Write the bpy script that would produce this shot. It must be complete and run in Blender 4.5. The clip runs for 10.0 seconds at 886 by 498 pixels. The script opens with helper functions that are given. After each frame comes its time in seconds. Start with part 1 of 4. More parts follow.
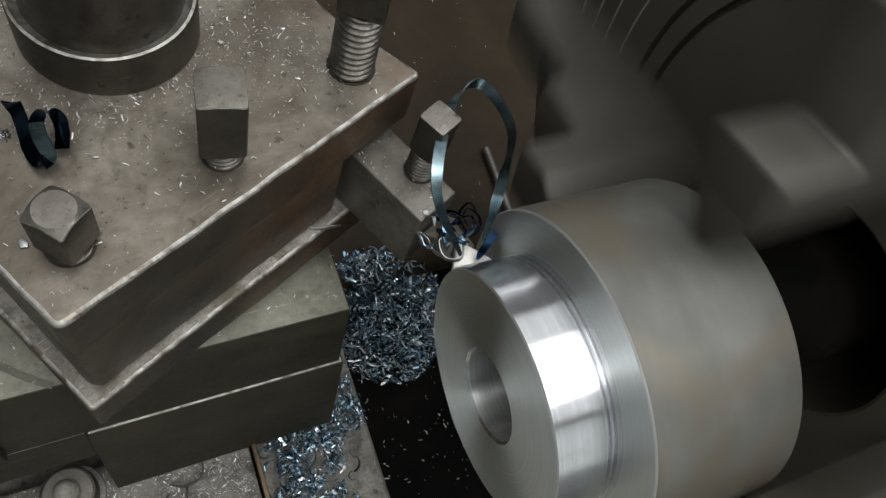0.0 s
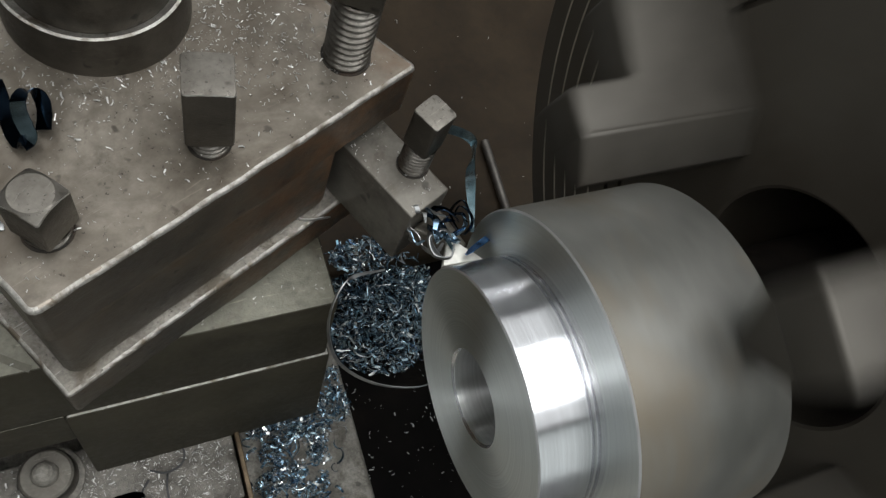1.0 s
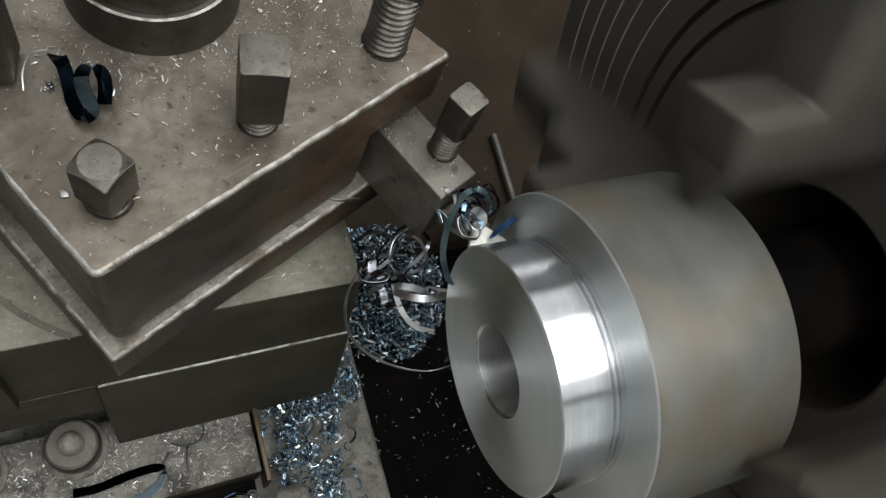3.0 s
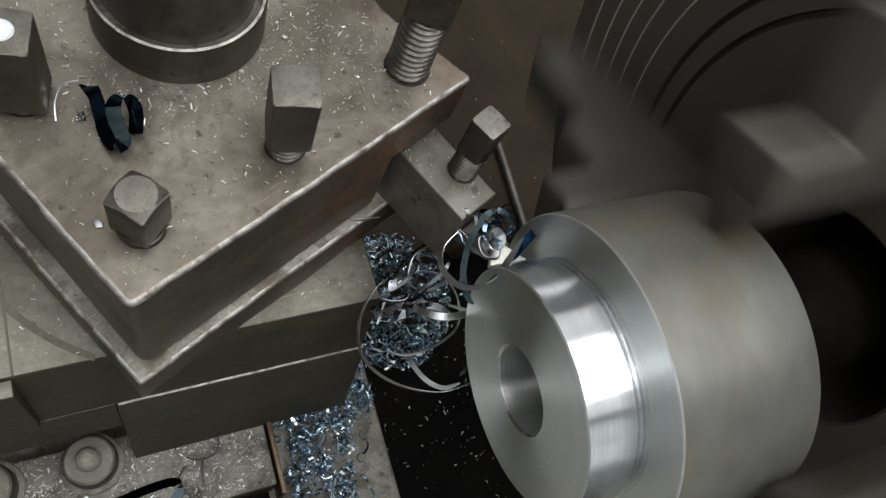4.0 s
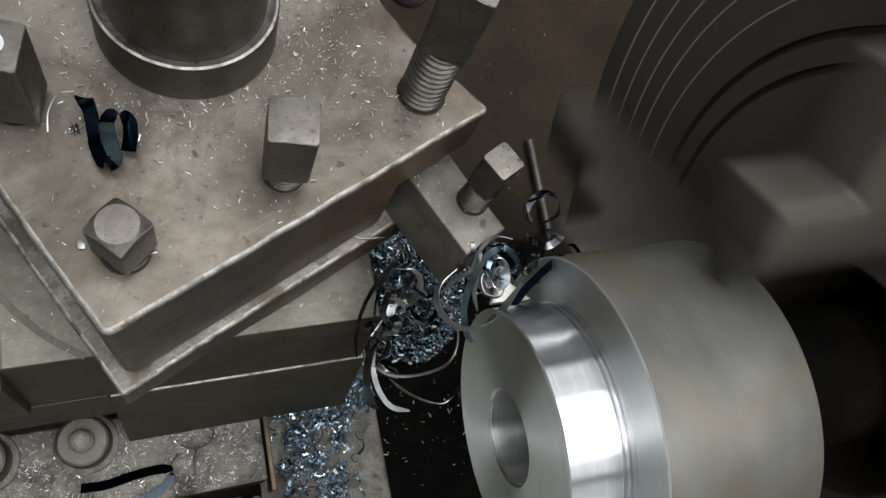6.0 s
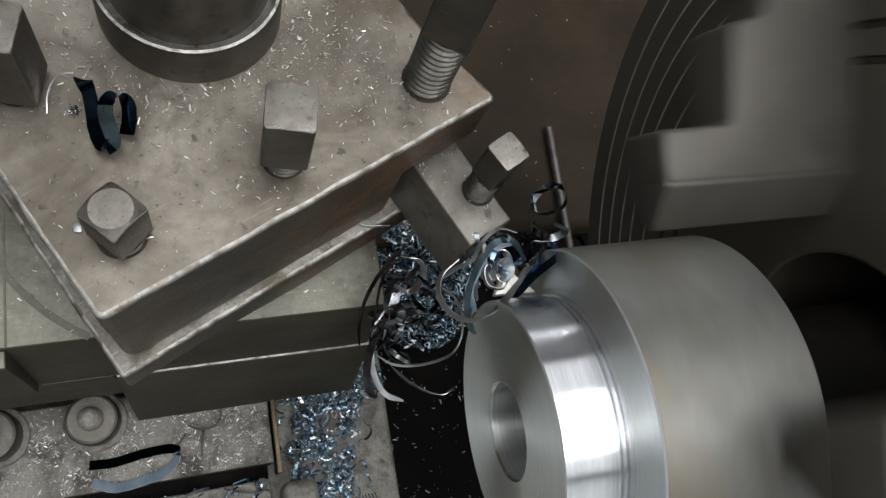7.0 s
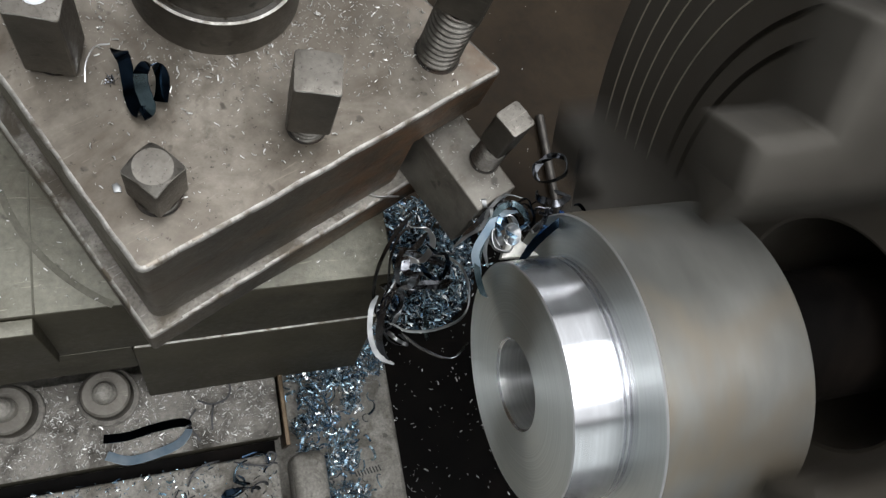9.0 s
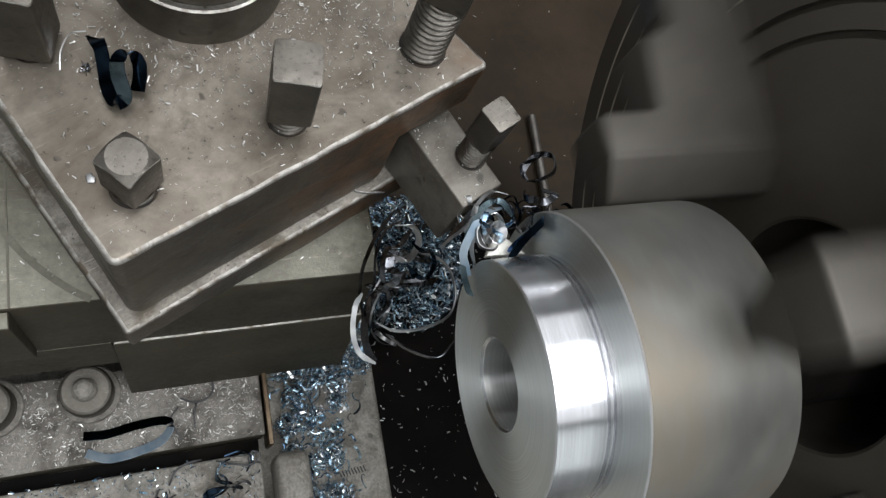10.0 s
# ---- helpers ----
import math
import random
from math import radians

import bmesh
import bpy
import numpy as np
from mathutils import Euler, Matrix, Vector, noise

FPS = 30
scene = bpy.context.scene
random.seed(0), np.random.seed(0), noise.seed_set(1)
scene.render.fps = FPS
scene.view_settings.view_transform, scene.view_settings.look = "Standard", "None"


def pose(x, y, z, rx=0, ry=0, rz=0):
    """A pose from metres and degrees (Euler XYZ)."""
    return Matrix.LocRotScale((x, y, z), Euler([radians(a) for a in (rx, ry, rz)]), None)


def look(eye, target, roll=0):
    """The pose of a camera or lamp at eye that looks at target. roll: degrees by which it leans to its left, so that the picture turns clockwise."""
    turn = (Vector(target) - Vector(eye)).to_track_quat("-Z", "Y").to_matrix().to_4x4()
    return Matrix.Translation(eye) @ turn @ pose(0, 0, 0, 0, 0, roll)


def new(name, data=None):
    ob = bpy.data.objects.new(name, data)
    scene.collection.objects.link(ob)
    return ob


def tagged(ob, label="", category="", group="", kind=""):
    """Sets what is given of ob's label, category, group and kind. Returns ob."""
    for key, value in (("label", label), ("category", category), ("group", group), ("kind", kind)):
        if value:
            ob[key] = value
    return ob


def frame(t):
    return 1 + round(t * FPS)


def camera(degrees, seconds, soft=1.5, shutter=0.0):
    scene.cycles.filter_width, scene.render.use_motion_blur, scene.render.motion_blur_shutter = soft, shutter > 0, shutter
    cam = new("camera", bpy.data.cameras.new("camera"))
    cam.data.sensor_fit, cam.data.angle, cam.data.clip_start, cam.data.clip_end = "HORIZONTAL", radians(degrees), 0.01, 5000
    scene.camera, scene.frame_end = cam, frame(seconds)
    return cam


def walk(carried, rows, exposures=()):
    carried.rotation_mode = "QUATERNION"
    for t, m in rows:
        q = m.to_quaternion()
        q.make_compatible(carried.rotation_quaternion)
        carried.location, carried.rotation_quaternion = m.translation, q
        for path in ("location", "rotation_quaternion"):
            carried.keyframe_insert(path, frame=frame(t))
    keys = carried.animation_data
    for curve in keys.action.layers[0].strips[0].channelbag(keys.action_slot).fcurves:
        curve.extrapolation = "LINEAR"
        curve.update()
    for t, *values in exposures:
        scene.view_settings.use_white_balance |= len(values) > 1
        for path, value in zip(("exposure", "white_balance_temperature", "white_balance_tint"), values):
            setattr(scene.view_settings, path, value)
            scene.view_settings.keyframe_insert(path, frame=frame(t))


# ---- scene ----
# The camera and its walk: a hand-held view steeply down on a lathe's tool post.
cam = camera(60.3, 10.0, soft=1.35, shutter=0.1)
PATH = [
    (0, (0.028, -0.09, 0.525), (0.734, 0.566, -1.228), 29.6),
    (0.5, (0.032, -0.086, 0.523), (0.743, 0.558, -1.231), 31.7),
    (1, (0.033, -0.086, 0.522), (0.741, 0.541, -1.24), 33.1),
    (1.5, (0.029, -0.091, 0.525), (0.741, 0.525, -1.24), 34.1),
    (2, (0.027, -0.092, 0.525), (0.739, 0.529, -1.238), 34.7),
    (2.5, (0.022, -0.093, 0.526), (0.737, 0.525, -1.237), 35.0),
    (4, (0.005, -0.083, 0.532), (0.737, 0.528, -1.226), 35.5),
    (4.5, (0.012, -0.069, 0.526), (0.746, 0.528, -1.236), 35.8),
    (5, (0.012, -0.065, 0.525), (0.743, 0.523, -1.242), 36.9),
    (6.5, (0.03, -0.057, 0.537), (0.629, 0.479, -1.295), 40.2),
    (7, (0.032, -0.057, 0.533), (0.615, 0.47, -1.306), 40.0),
    (7.5, (0.028, -0.062, 0.534), (0.616, 0.457, -1.306), 40.2),
    (8, (0.025, -0.065, 0.536), (0.621, 0.452, -1.302), 40.5),
    (8.5, (0.02, -0.067, 0.539), (0.625, 0.451, -1.295), 40.9),
    (9, (0.016, -0.073, 0.542), (0.637, 0.447, -1.287), 41.4),
    (9.5, (0.017, -0.073, 0.54), (0.65, 0.449, -1.284), 42.1),
    (10, (0.021, -0.074, 0.538), (0.658, 0.446, -1.285), 42.7),
]
walk(cam, [(t, look(eye, target, roll)) for t, eye, target, roll in PATH], exposures=[(0, 0.0, 6500, 10), (2.5, 0.02, 6500, 10), (4.5, 0.18, 6500, 10), (6.5, 0.19, 6430, 11), (10, 0.32, 6380, 12)])

# ---- light: an indoor workshop, ceiling panel overhead, a tube far behind, unseen fill lamps added ----
world = bpy.data.worlds.new("workshop_air")
scene.world = world
world.use_nodes = True
world.node_tree.nodes["Background"].inputs["Color"].default_value = (0.55, 0.58, 0.6, 1)
world.node_tree.nodes["Background"].inputs["Strength"].default_value = 0.004


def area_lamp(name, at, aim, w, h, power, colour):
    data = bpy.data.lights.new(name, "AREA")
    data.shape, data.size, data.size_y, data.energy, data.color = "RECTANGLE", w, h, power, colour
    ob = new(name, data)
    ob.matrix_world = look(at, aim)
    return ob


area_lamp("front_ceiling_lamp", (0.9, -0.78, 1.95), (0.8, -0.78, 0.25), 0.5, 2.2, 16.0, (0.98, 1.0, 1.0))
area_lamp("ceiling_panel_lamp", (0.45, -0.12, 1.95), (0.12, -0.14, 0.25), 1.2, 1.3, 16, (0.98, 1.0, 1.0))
# unseen fill, standing in for light sent down by a bright ceiling
area_lamp("ceiling_fill_lamp", (0.4, 0.0, 2.1), (0.38, 0.0, 0.25), 3.9, 3.0, 34, (0.98, 1.0, 1.0))
# unseen fill from the left, added to lift the billet face
area_lamp("side_fill_lamp", (-0.9, -0.5, 1.9), (0.0, 0.0, 0.25), 0.4, 0.8, 3.2, (0.98, 1.0, 1.0))
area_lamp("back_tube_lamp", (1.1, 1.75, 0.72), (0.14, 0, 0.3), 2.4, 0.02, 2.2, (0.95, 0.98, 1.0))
# unseen fill in place of a bright front wall
area_lamp("front_fill_lamp", (0.6, -2.0, 0.95), (0.6, 0, 0.7), 3.0, 1.6, 7.0, (0.92, 1.0, 0.98))


# ---- materials ----
def mat(name):
    m = bpy.data.materials.new(name)
    m.use_nodes = True
    nt = m.node_tree
    return m, nt, nt.nodes["Principled BSDF"]


def link(nt, a, b):
    nt.links.new(a, b)


def noise_tex(nt, scale, detail=6, rough=0.6, vec=None):
    n = nt.nodes.new("ShaderNodeTexNoise")
    n.inputs["Scale"].default_value, n.inputs["Detail"].default_value, n.inputs["Roughness"].default_value = scale, detail, rough
    if vec:
        link(nt, vec, n.inputs["Vector"])
    return n


def ramp(nt, fac, stops):
    r = nt.nodes.new("ShaderNodeValToRGB")
    els = r.color_ramp.elements
    while len(els) < len(stops):
        els.new(0.5)
    for e, (p, c) in zip(els, stops):
        e.position = p
        e.color = (*c, 1) if len(c) == 3 else c
    link(nt, fac, r.inputs["Fac"])
    return r


def mixc(nt, fac, a, b, mode="MIX"):
    m = nt.nodes.new("ShaderNodeMix")
    m.data_type, m.blend_type = "RGBA", mode
    if isinstance(fac, float):
        m.inputs[0].default_value = fac
    else:
        link(nt, fac, m.inputs[0])
    for sock, v in ((m.inputs[6], a), (m.inputs[7], b)):
        if isinstance(v, tuple):
            sock.default_value = (*v, 1)
        else:
            link(nt, v, sock)
    return m.outputs[2]


def bump(nt, bsdf, height, strength, dist=0.0005):
    b = nt.nodes.new("ShaderNodeBump")
    b.inputs["Strength"].default_value, b.inputs["Distance"].default_value = strength, dist
    link(nt, height, b.inputs["Height"])
    link(nt, b.outputs["Normal"], bsdf.inputs["Normal"])
    return b


def coords(nt):
    return nt.nodes.new("ShaderNodeTexCoord").outputs["Object"]


def worn_steel(name, dark, light, metallic=0.75, r0=0.38, r1=0.62, stain=None, scale=60, bumpy=0.25, stain_at=(0.52, 0.72), grain=0.62, gloss=0.5, marks=0.0, rust_from=None):
    """Old oily machine steel: two scales of tarnish, fine pits, scratches, spots, rust past a local x."""
    m, nt, b = mat(name)
    v = coords(nt)
    big, fine, pit = noise_tex(nt, scale, 5, 0.6, v), noise_tex(nt, scale * 9, 6, 0.7, v), noise_tex(nt, scale * 30, 3, 0.6, v)
    base = ramp(nt, big.outputs["Fac"], [(0.28, dark), (0.72, light)]).outputs["Color"]
    spec = ramp(nt, fine.outputs["Fac"], [(0.3, (grain, grain, grain)), (0.7, (1.0, 1.0, 1.0))]).outputs["Color"]
    col = mixc(nt, 1.0, base, spec, "MULTIPLY")
    if stain:
        st = noise_tex(nt, scale * 0.55, 7, 0.65, v)
        st.inputs["Distortion"].default_value = 0.6
        f = ramp(nt, st.outputs["Fac"], [(stain_at[0], (0, 0, 0)), (stain_at[1], (1, 1, 1))]).outputs["Color"]
        col = mixc(nt, f, col, stain)
    if marks:
        for k, (turn, stretch) in enumerate(((0.4, 14), (-0.9, 11), (1.4, 17))):
            mp = nt.nodes.new("ShaderNodeMapping")
            mp.inputs["Rotation"].default_value = (0.3 * k, 0.2, turn)
            mp.inputs["Scale"].default_value = (1.0, stretch, stretch)
            link(nt, v, mp.inputs["Vector"])
            scr = noise_tex(nt, 60, 4, 0.6, mp.outputs["Vector"])
            scr.inputs["Distortion"].default_value = 0.35
            f = ramp(nt, scr.outputs["Fac"], [(0.66, (0, 0, 0)), (0.72, (marks, marks, marks))]).outputs["Color"]
            col = mixc(nt, f, col, tuple(min(0.7, c * 1.9) for c in light))
        sp = noise_tex(nt, 150, 2, 0.5, v)
        f = ramp(nt, sp.outputs["Fac"], [(0.66, (0, 0, 0)), (0.73, (0.75, 0.75, 0.75))]).outputs["Color"]
        col = mixc(nt, f, col, tuple(c * 0.35 for c in dark))
        sp = noise_tex(nt, 55, 6, 0.7, v)
        f = ramp(nt, sp.outputs["Fac"], [(0.56, (0, 0, 0)), (0.68, (0.6, 0.6, 0.6))]).outputs["Color"]
        col = mixc(nt, f, col, tuple(c * 0.5 for c in dark))
    if rust_from is not None:
        sx = nt.nodes.new("ShaderNodeSeparateXYZ")
        link(nt, v, sx.inputs[0])
        mr = nt.nodes.new("ShaderNodeMapRange")
        mr.inputs["From Min"].default_value, mr.inputs["From Max"].default_value = rust_from, rust_from + 0.05
        link(nt, sx.outputs["X"], mr.inputs["Value"])
        rn = noise_tex(nt, 70, 6, 0.7, v)
        rf = ramp(nt, rn.outputs["Fac"], [(0.4, (0, 0, 0)), (0.6, (0.75, 0.75, 0.75))]).outputs["Color"]
        col = mixc(nt, mixc(nt, 1.0, rf, mr.outputs["Result"], "MULTIPLY"), col, (0.175, 0.092, 0.046))
    link(nt, col, b.inputs["Base Color"])
    b.inputs["Metallic"].default_value, b.inputs["Specular IOR Level"].default_value = metallic, gloss
    rr = nt.nodes.new("ShaderNodeMapRange")
    rr.inputs["To Min"].default_value, rr.inputs["To Max"].default_value = r0, r1
    rr.inputs["From Min"].default_value, rr.inputs["From Max"].default_value = 0.3, 0.7
    link(nt, fine.outputs["Fac"], rr.inputs["Value"])
    link(nt, rr.outputs["Result"], b.inputs["Roughness"])
    add = nt.nodes.new("ShaderNodeMath")
    link(nt, fine.outputs["Fac"], add.inputs[0])
    link(nt, pit.outputs["Fac"], add.inputs[1])
    bump(nt, b, add.outputs[0], bumpy, 0.0004)
    return m


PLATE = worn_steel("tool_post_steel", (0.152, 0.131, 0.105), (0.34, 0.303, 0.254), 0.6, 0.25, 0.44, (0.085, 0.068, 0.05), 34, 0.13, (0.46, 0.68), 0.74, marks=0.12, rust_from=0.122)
# brown, rusty side steel, darkened to paint the shade on upright faces
PLATE_SIDE_SHADE = worn_steel("tool_post_side_shade_steel", (0.055, 0.045, 0.034), (0.13, 0.11, 0.085), 0.6, 0.36, 0.55, (0.1, 0.068, 0.04), 38, 0.25, (0.52, 0.7), 0.7, marks=0.3, rust_from=0.055)
EDGE = worn_steel("rubbed_edge_steel", (0.3, 0.278, 0.242), (0.74, 0.715, 0.67), 0.85, 0.26, 0.45, (0.15, 0.125, 0.095), 150, 0.5, (0.5, 0.62))
FLANGE = worn_steel("flange_rubbed_steel", (0.16, 0.143, 0.12), (0.42, 0.392, 0.348), 0.75, 0.25, 0.5, (0.1, 0.086, 0.067), 85, 0.6, (0.48, 0.58), 0.5, marks=0.5)
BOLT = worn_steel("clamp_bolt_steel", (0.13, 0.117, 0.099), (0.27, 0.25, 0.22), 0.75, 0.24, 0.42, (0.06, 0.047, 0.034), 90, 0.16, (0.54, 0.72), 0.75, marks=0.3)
# bolt steel again, darker: paints shade on upright bolt, collar, post, nut faces
BOLT_SIDE_SHADE = worn_steel("clamp_bolt_side_shade_steel", (0.036, 0.031, 0.024), (0.092, 0.081, 0.066), 0.65, 0.32, 0.52, (0.03, 0.024, 0.017), 60, 0.16, (0.54, 0.72), 0.75, marks=0.25)
THREAD = worn_steel("thread_steel", (0.12, 0.108, 0.092), (0.3, 0.28, 0.25), 0.85, 0.26, 0.42, (0.07, 0.045, 0.028), 120, 0.1)
# near-black with a rust tinge, painting the shade in the bolt recesses
RECESS_SHADE = worn_steel("rusty_recess_shade", (0.012, 0.01, 0.008), (0.035, 0.028, 0.02), 0.2, 0.5, 0.75, (0.05, 0.03, 0.018), 150, 0.5)
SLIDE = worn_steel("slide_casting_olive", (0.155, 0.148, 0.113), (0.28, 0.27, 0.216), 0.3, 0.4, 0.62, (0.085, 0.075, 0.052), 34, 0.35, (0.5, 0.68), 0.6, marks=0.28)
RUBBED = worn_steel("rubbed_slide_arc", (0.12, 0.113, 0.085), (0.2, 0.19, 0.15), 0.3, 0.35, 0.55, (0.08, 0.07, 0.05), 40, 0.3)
# dark side paint, taken darker still to hold the shade of upright faces
SLIDE_DARK = worn_steel("slide_side_paint_shade", (0.028, 0.0245, 0.016), (0.05, 0.044, 0.03), 0.05, 0.5, 0.7, (0.019, 0.016, 0.011), 30, 0.12, (0.52, 0.72), 0.8, 0.2)
CARRIAGE = worn_steel("carriage_casting", (0.11, 0.1, 0.084), (0.43, 0.4, 0.355), 0.3, 0.38, 0.7, (0.03, 0.025, 0.018), 55, 1.2, (0.5, 0.64), 0.45, marks=0.2)
LUG = worn_steel("lug_casting", (0.2, 0.185, 0.158), (0.52, 0.49, 0.435), 0.3, 0.38, 0.65, (0.07, 0.058, 0.042), 60, 1.2, (0.52, 0.66), 0.45, marks=0.2)
HOLDER = worn_steel("tool_holder_steel", (0.115, 0.104, 0.088), (0.22, 0.205, 0.177), 0.55, 0.34, 0.52, (0.065, 0.052, 0.038), 60, 0.14, (0.5, 0.7), 0.75, marks=0.35)
CHUCK = worn_steel("chuck_steel", (0.08, 0.07, 0.057), (0.13, 0.116, 0.096), 0.3, 0.45, 0.58, (0.07, 0.057, 0.042), 9, 0.04, (0.5, 0.75), 0.92)
JAW = worn_steel("jaw_steel", (0.061, 0.055, 0.046), (0.109, 0.099, 0.084), 0.4, 0.42, 0.6, (0.055, 0.044, 0.032), 18, 0.06, (0.52, 0.72), 0.85)
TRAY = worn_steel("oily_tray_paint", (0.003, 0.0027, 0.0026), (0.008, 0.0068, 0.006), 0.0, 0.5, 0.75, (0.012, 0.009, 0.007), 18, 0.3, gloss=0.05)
APRON = worn_steel("brown_oily_casting", (0.026, 0.018, 0.011), (0.05, 0.035, 0.021), 0.0, 0.5, 0.75, (0.018, 0.012, 0.007), 10, 0.2, gloss=0.15)
BRASS = worn_steel("brass_wiper", (0.085, 0.058, 0.034), (0.15, 0.11, 0.068), 0.7, 0.35, 0.5, (0.05, 0.035, 0.023), 80, 0.2)
ROOM = worn_steel("workshop_wall_paint", (0.45, 0.46, 0.46), (0.55, 0.56, 0.56), 0.0, 0.6, 0.8, (0.4, 0.4, 0.39), 1.2, 0.1)
FLOOR = worn_steel("workshop_concrete", (0.16, 0.16, 0.155), (0.26, 0.255, 0.245), 0.0, 0.6, 0.85, (0.11, 0.105, 0.1), 1.5, 0.2)


def turned_metal(name, colour, rough, aniso, lines, bumpy):
    """Freshly turned steel: anisotropic sheen round the local x axis, fine tool lines."""
    m, nt, b = mat(name)
    v = coords(nt)
    sep = nt.nodes.new("ShaderNodeSeparateXYZ")
    link(nt, v, sep.inputs[0])
    comb = nt.nodes.new("ShaderNodeCombineXYZ")
    ln = nt.nodes.new("ShaderNodeVectorMath")
    ln.operation = "LENGTH"
    yz = nt.nodes.new("ShaderNodeCombineXYZ")
    link(nt, sep.outputs["Y"], yz.inputs["Y"])
    link(nt, sep.outputs["Z"], yz.inputs["Z"])
    link(nt, yz.outputs[0], ln.inputs[0])
    link(nt, sep.outputs["X"], comb.inputs["X"])
    link(nt, ln.outputs["Value"], comb.inputs["Y"])
    tool = noise_tex(nt, lines, 4, 0.7, comb.outputs[0])
    dull = noise_tex(nt, lines * 0.05, 4, 0.6, comb.outputs[0])
    c = ramp(nt, tool.outputs["Fac"], [(0.3, tuple(k * 0.8 for k in colour)), (0.7, colour)]).outputs["Color"]
    link(nt, c, b.inputs["Base Color"])
    b.inputs["Metallic"].default_value = 1.0
    rr = nt.nodes.new("ShaderNodeMapRange")
    rr.inputs["From Min"].default_value, rr.inputs["From Max"].default_value = 0.35, 0.65
    rr.inputs["To Min"].default_value, rr.inputs["To Max"].default_value = rough * 0.95, rough * 1.06
    link(nt, dull.outputs["Fac"], rr.inputs["Value"])
    link(nt, rr.outputs["Result"], b.inputs["Roughness"])
    b.inputs["Anisotropic"].default_value, b.inputs["Anisotropic Rotation"].default_value = aniso, 0.25
    tg = nt.nodes.new("ShaderNodeTangent")
    tg.direction_type, tg.axis = "RADIAL", "X"
    link(nt, tg.outputs[0], b.inputs["Tangent"])
    bump(nt, b, tool.outputs["Fac"], bumpy, 0.0001)
    return m


TURNED = turned_metal("turned_steel_bright", (0.84, 0.845, 0.87), 0.25, 0.94, 2600, 0.07)
FACED = turned_metal("faced_steel", (0.9, 0.94, 0.925), 0.46, 0.88, 3600, 0.06)
BORE = turned_metal("bored_steel_rough", (0.9, 0.91, 0.9), 0.3, 0.92, 1100, 0.7)
BILLET = worn_steel("raw_billet_skin", (0.095, 0.095, 0.086), (0.225, 0.222, 0.203), 0.5, 0.38, 0.54, (0.16, 0.138, 0.105), 24, 0.06, (0.48, 0.62), 0.8)


def chip_metal(name, a, b_, rough, metallic=1.0):
    m, nt, b = mat(name)
    v = coords(nt)
    n = noise_tex(nt, 70, 3, 0.6, v)
    link(nt, ramp(nt, n.outputs["Fac"], [(0.35, a), (0.65, b_)]).outputs["Color"], b.inputs["Base Color"])
    b.inputs["Metallic"].default_value, b.inputs["Roughness"].default_value = metallic, rough
    n2 = noise_tex(nt, 1500, 3, 0.6, v)
    bump(nt, b, n2.outputs["Fac"], 0.07, 0.0002)
    return m


CHIP_SILVER = chip_metal("swarf_silver", (0.5, 0.51, 0.52), (0.75, 0.75, 0.75), 0.33)
CHIP_FINE = chip_metal("swarf_fine_bright", (0.5, 0.49, 0.47), (0.85, 0.84, 0.82), 0.42, 0.55)
CHIP_BLUE = chip_metal("swarf_tempered_blue", (0.02, 0.045, 0.1), (0.32, 0.46, 0.57), 0.2)
CHIP_TEAL = chip_metal("swarf_teal_grey", (0.09, 0.14, 0.16), (0.26, 0.34, 0.37), 0.26)
CHIP_BRIGHT_BLUE = chip_metal("swarf_bright_blue", (0.03, 0.09, 0.35), (0.2, 0.45, 0.75), 0.22)
CHIP_DEEP = chip_metal("swarf_deep_blue", (0.007, 0.012, 0.02), (0.024, 0.042, 0.068), 0.13)
CHIP_DARK = chip_metal("swarf_dark", (0.05, 0.05, 0.055), (0.24, 0.25, 0.27), 0.2)


def chip_mix(name, k):
    """Loose chips, each of its own tempering colour."""
    m, nt, b = mat(name)
    g = nt.nodes.new("ShaderNodeNewGeometry")
    r = ramp(nt, g.outputs["Random Per Island"], [(p, tuple(min(0.97, k * v * w) for v, w in zip(c, (0.9, 1.0, 1.07)))) for p, c in ((0.0, (0.03, 0.032, 0.036)), (0.22, (0.12, 0.16, 0.19)), (0.42, (0.4, 0.47, 0.49)), (0.55, (0.05, 0.08, 0.13)), (0.68, (0.2, 0.3, 0.36)), (0.84, (0.9, 0.94, 0.95)), (1.0, (0.3, 0.28, 0.25)))])
    link(nt, r.outputs["Color"], b.inputs["Base Color"])
    b.inputs["Metallic"].default_value, b.inputs["Roughness"].default_value = 0.9, 0.27
    return m


CHIPS = chip_mix("swarf_mixed", 1.7)
# same chip colours at a lower scale, for the pile and the casting
CHIPS_DARKER = chip_mix("swarf_mixed_darker", 1.3)
CHIP_BLACK = chip_metal("swarf_black_wire", (0.012, 0.012, 0.013), (0.03, 0.03, 0.033), 0.55, 0.0)
CHIP_GREY = chip_metal("swarf_matt_grey", (0.19, 0.195, 0.195), (0.38, 0.385, 0.385), 0.34, 0.9)
CHIP_PALE = chip_metal("swarf_pale_blue", (0.3, 0.42, 0.54), (0.52, 0.62, 0.7), 0.42, 0.7)


def plain(name, colour, rough, metallic=0.0):
    m, nt, b = mat(name)
    n = noise_tex(nt, 300, 4, 0.6, coords(nt))
    link(nt, ramp(nt, n.outputs["Fac"], [(0.3, tuple(k * 0.75 for k in colour)), (0.7, colour)]).outputs["Color"], b.inputs["Base Color"])
    b.inputs["Roughness"].default_value, b.inputs["Metallic"].default_value = rough, metallic
    return m


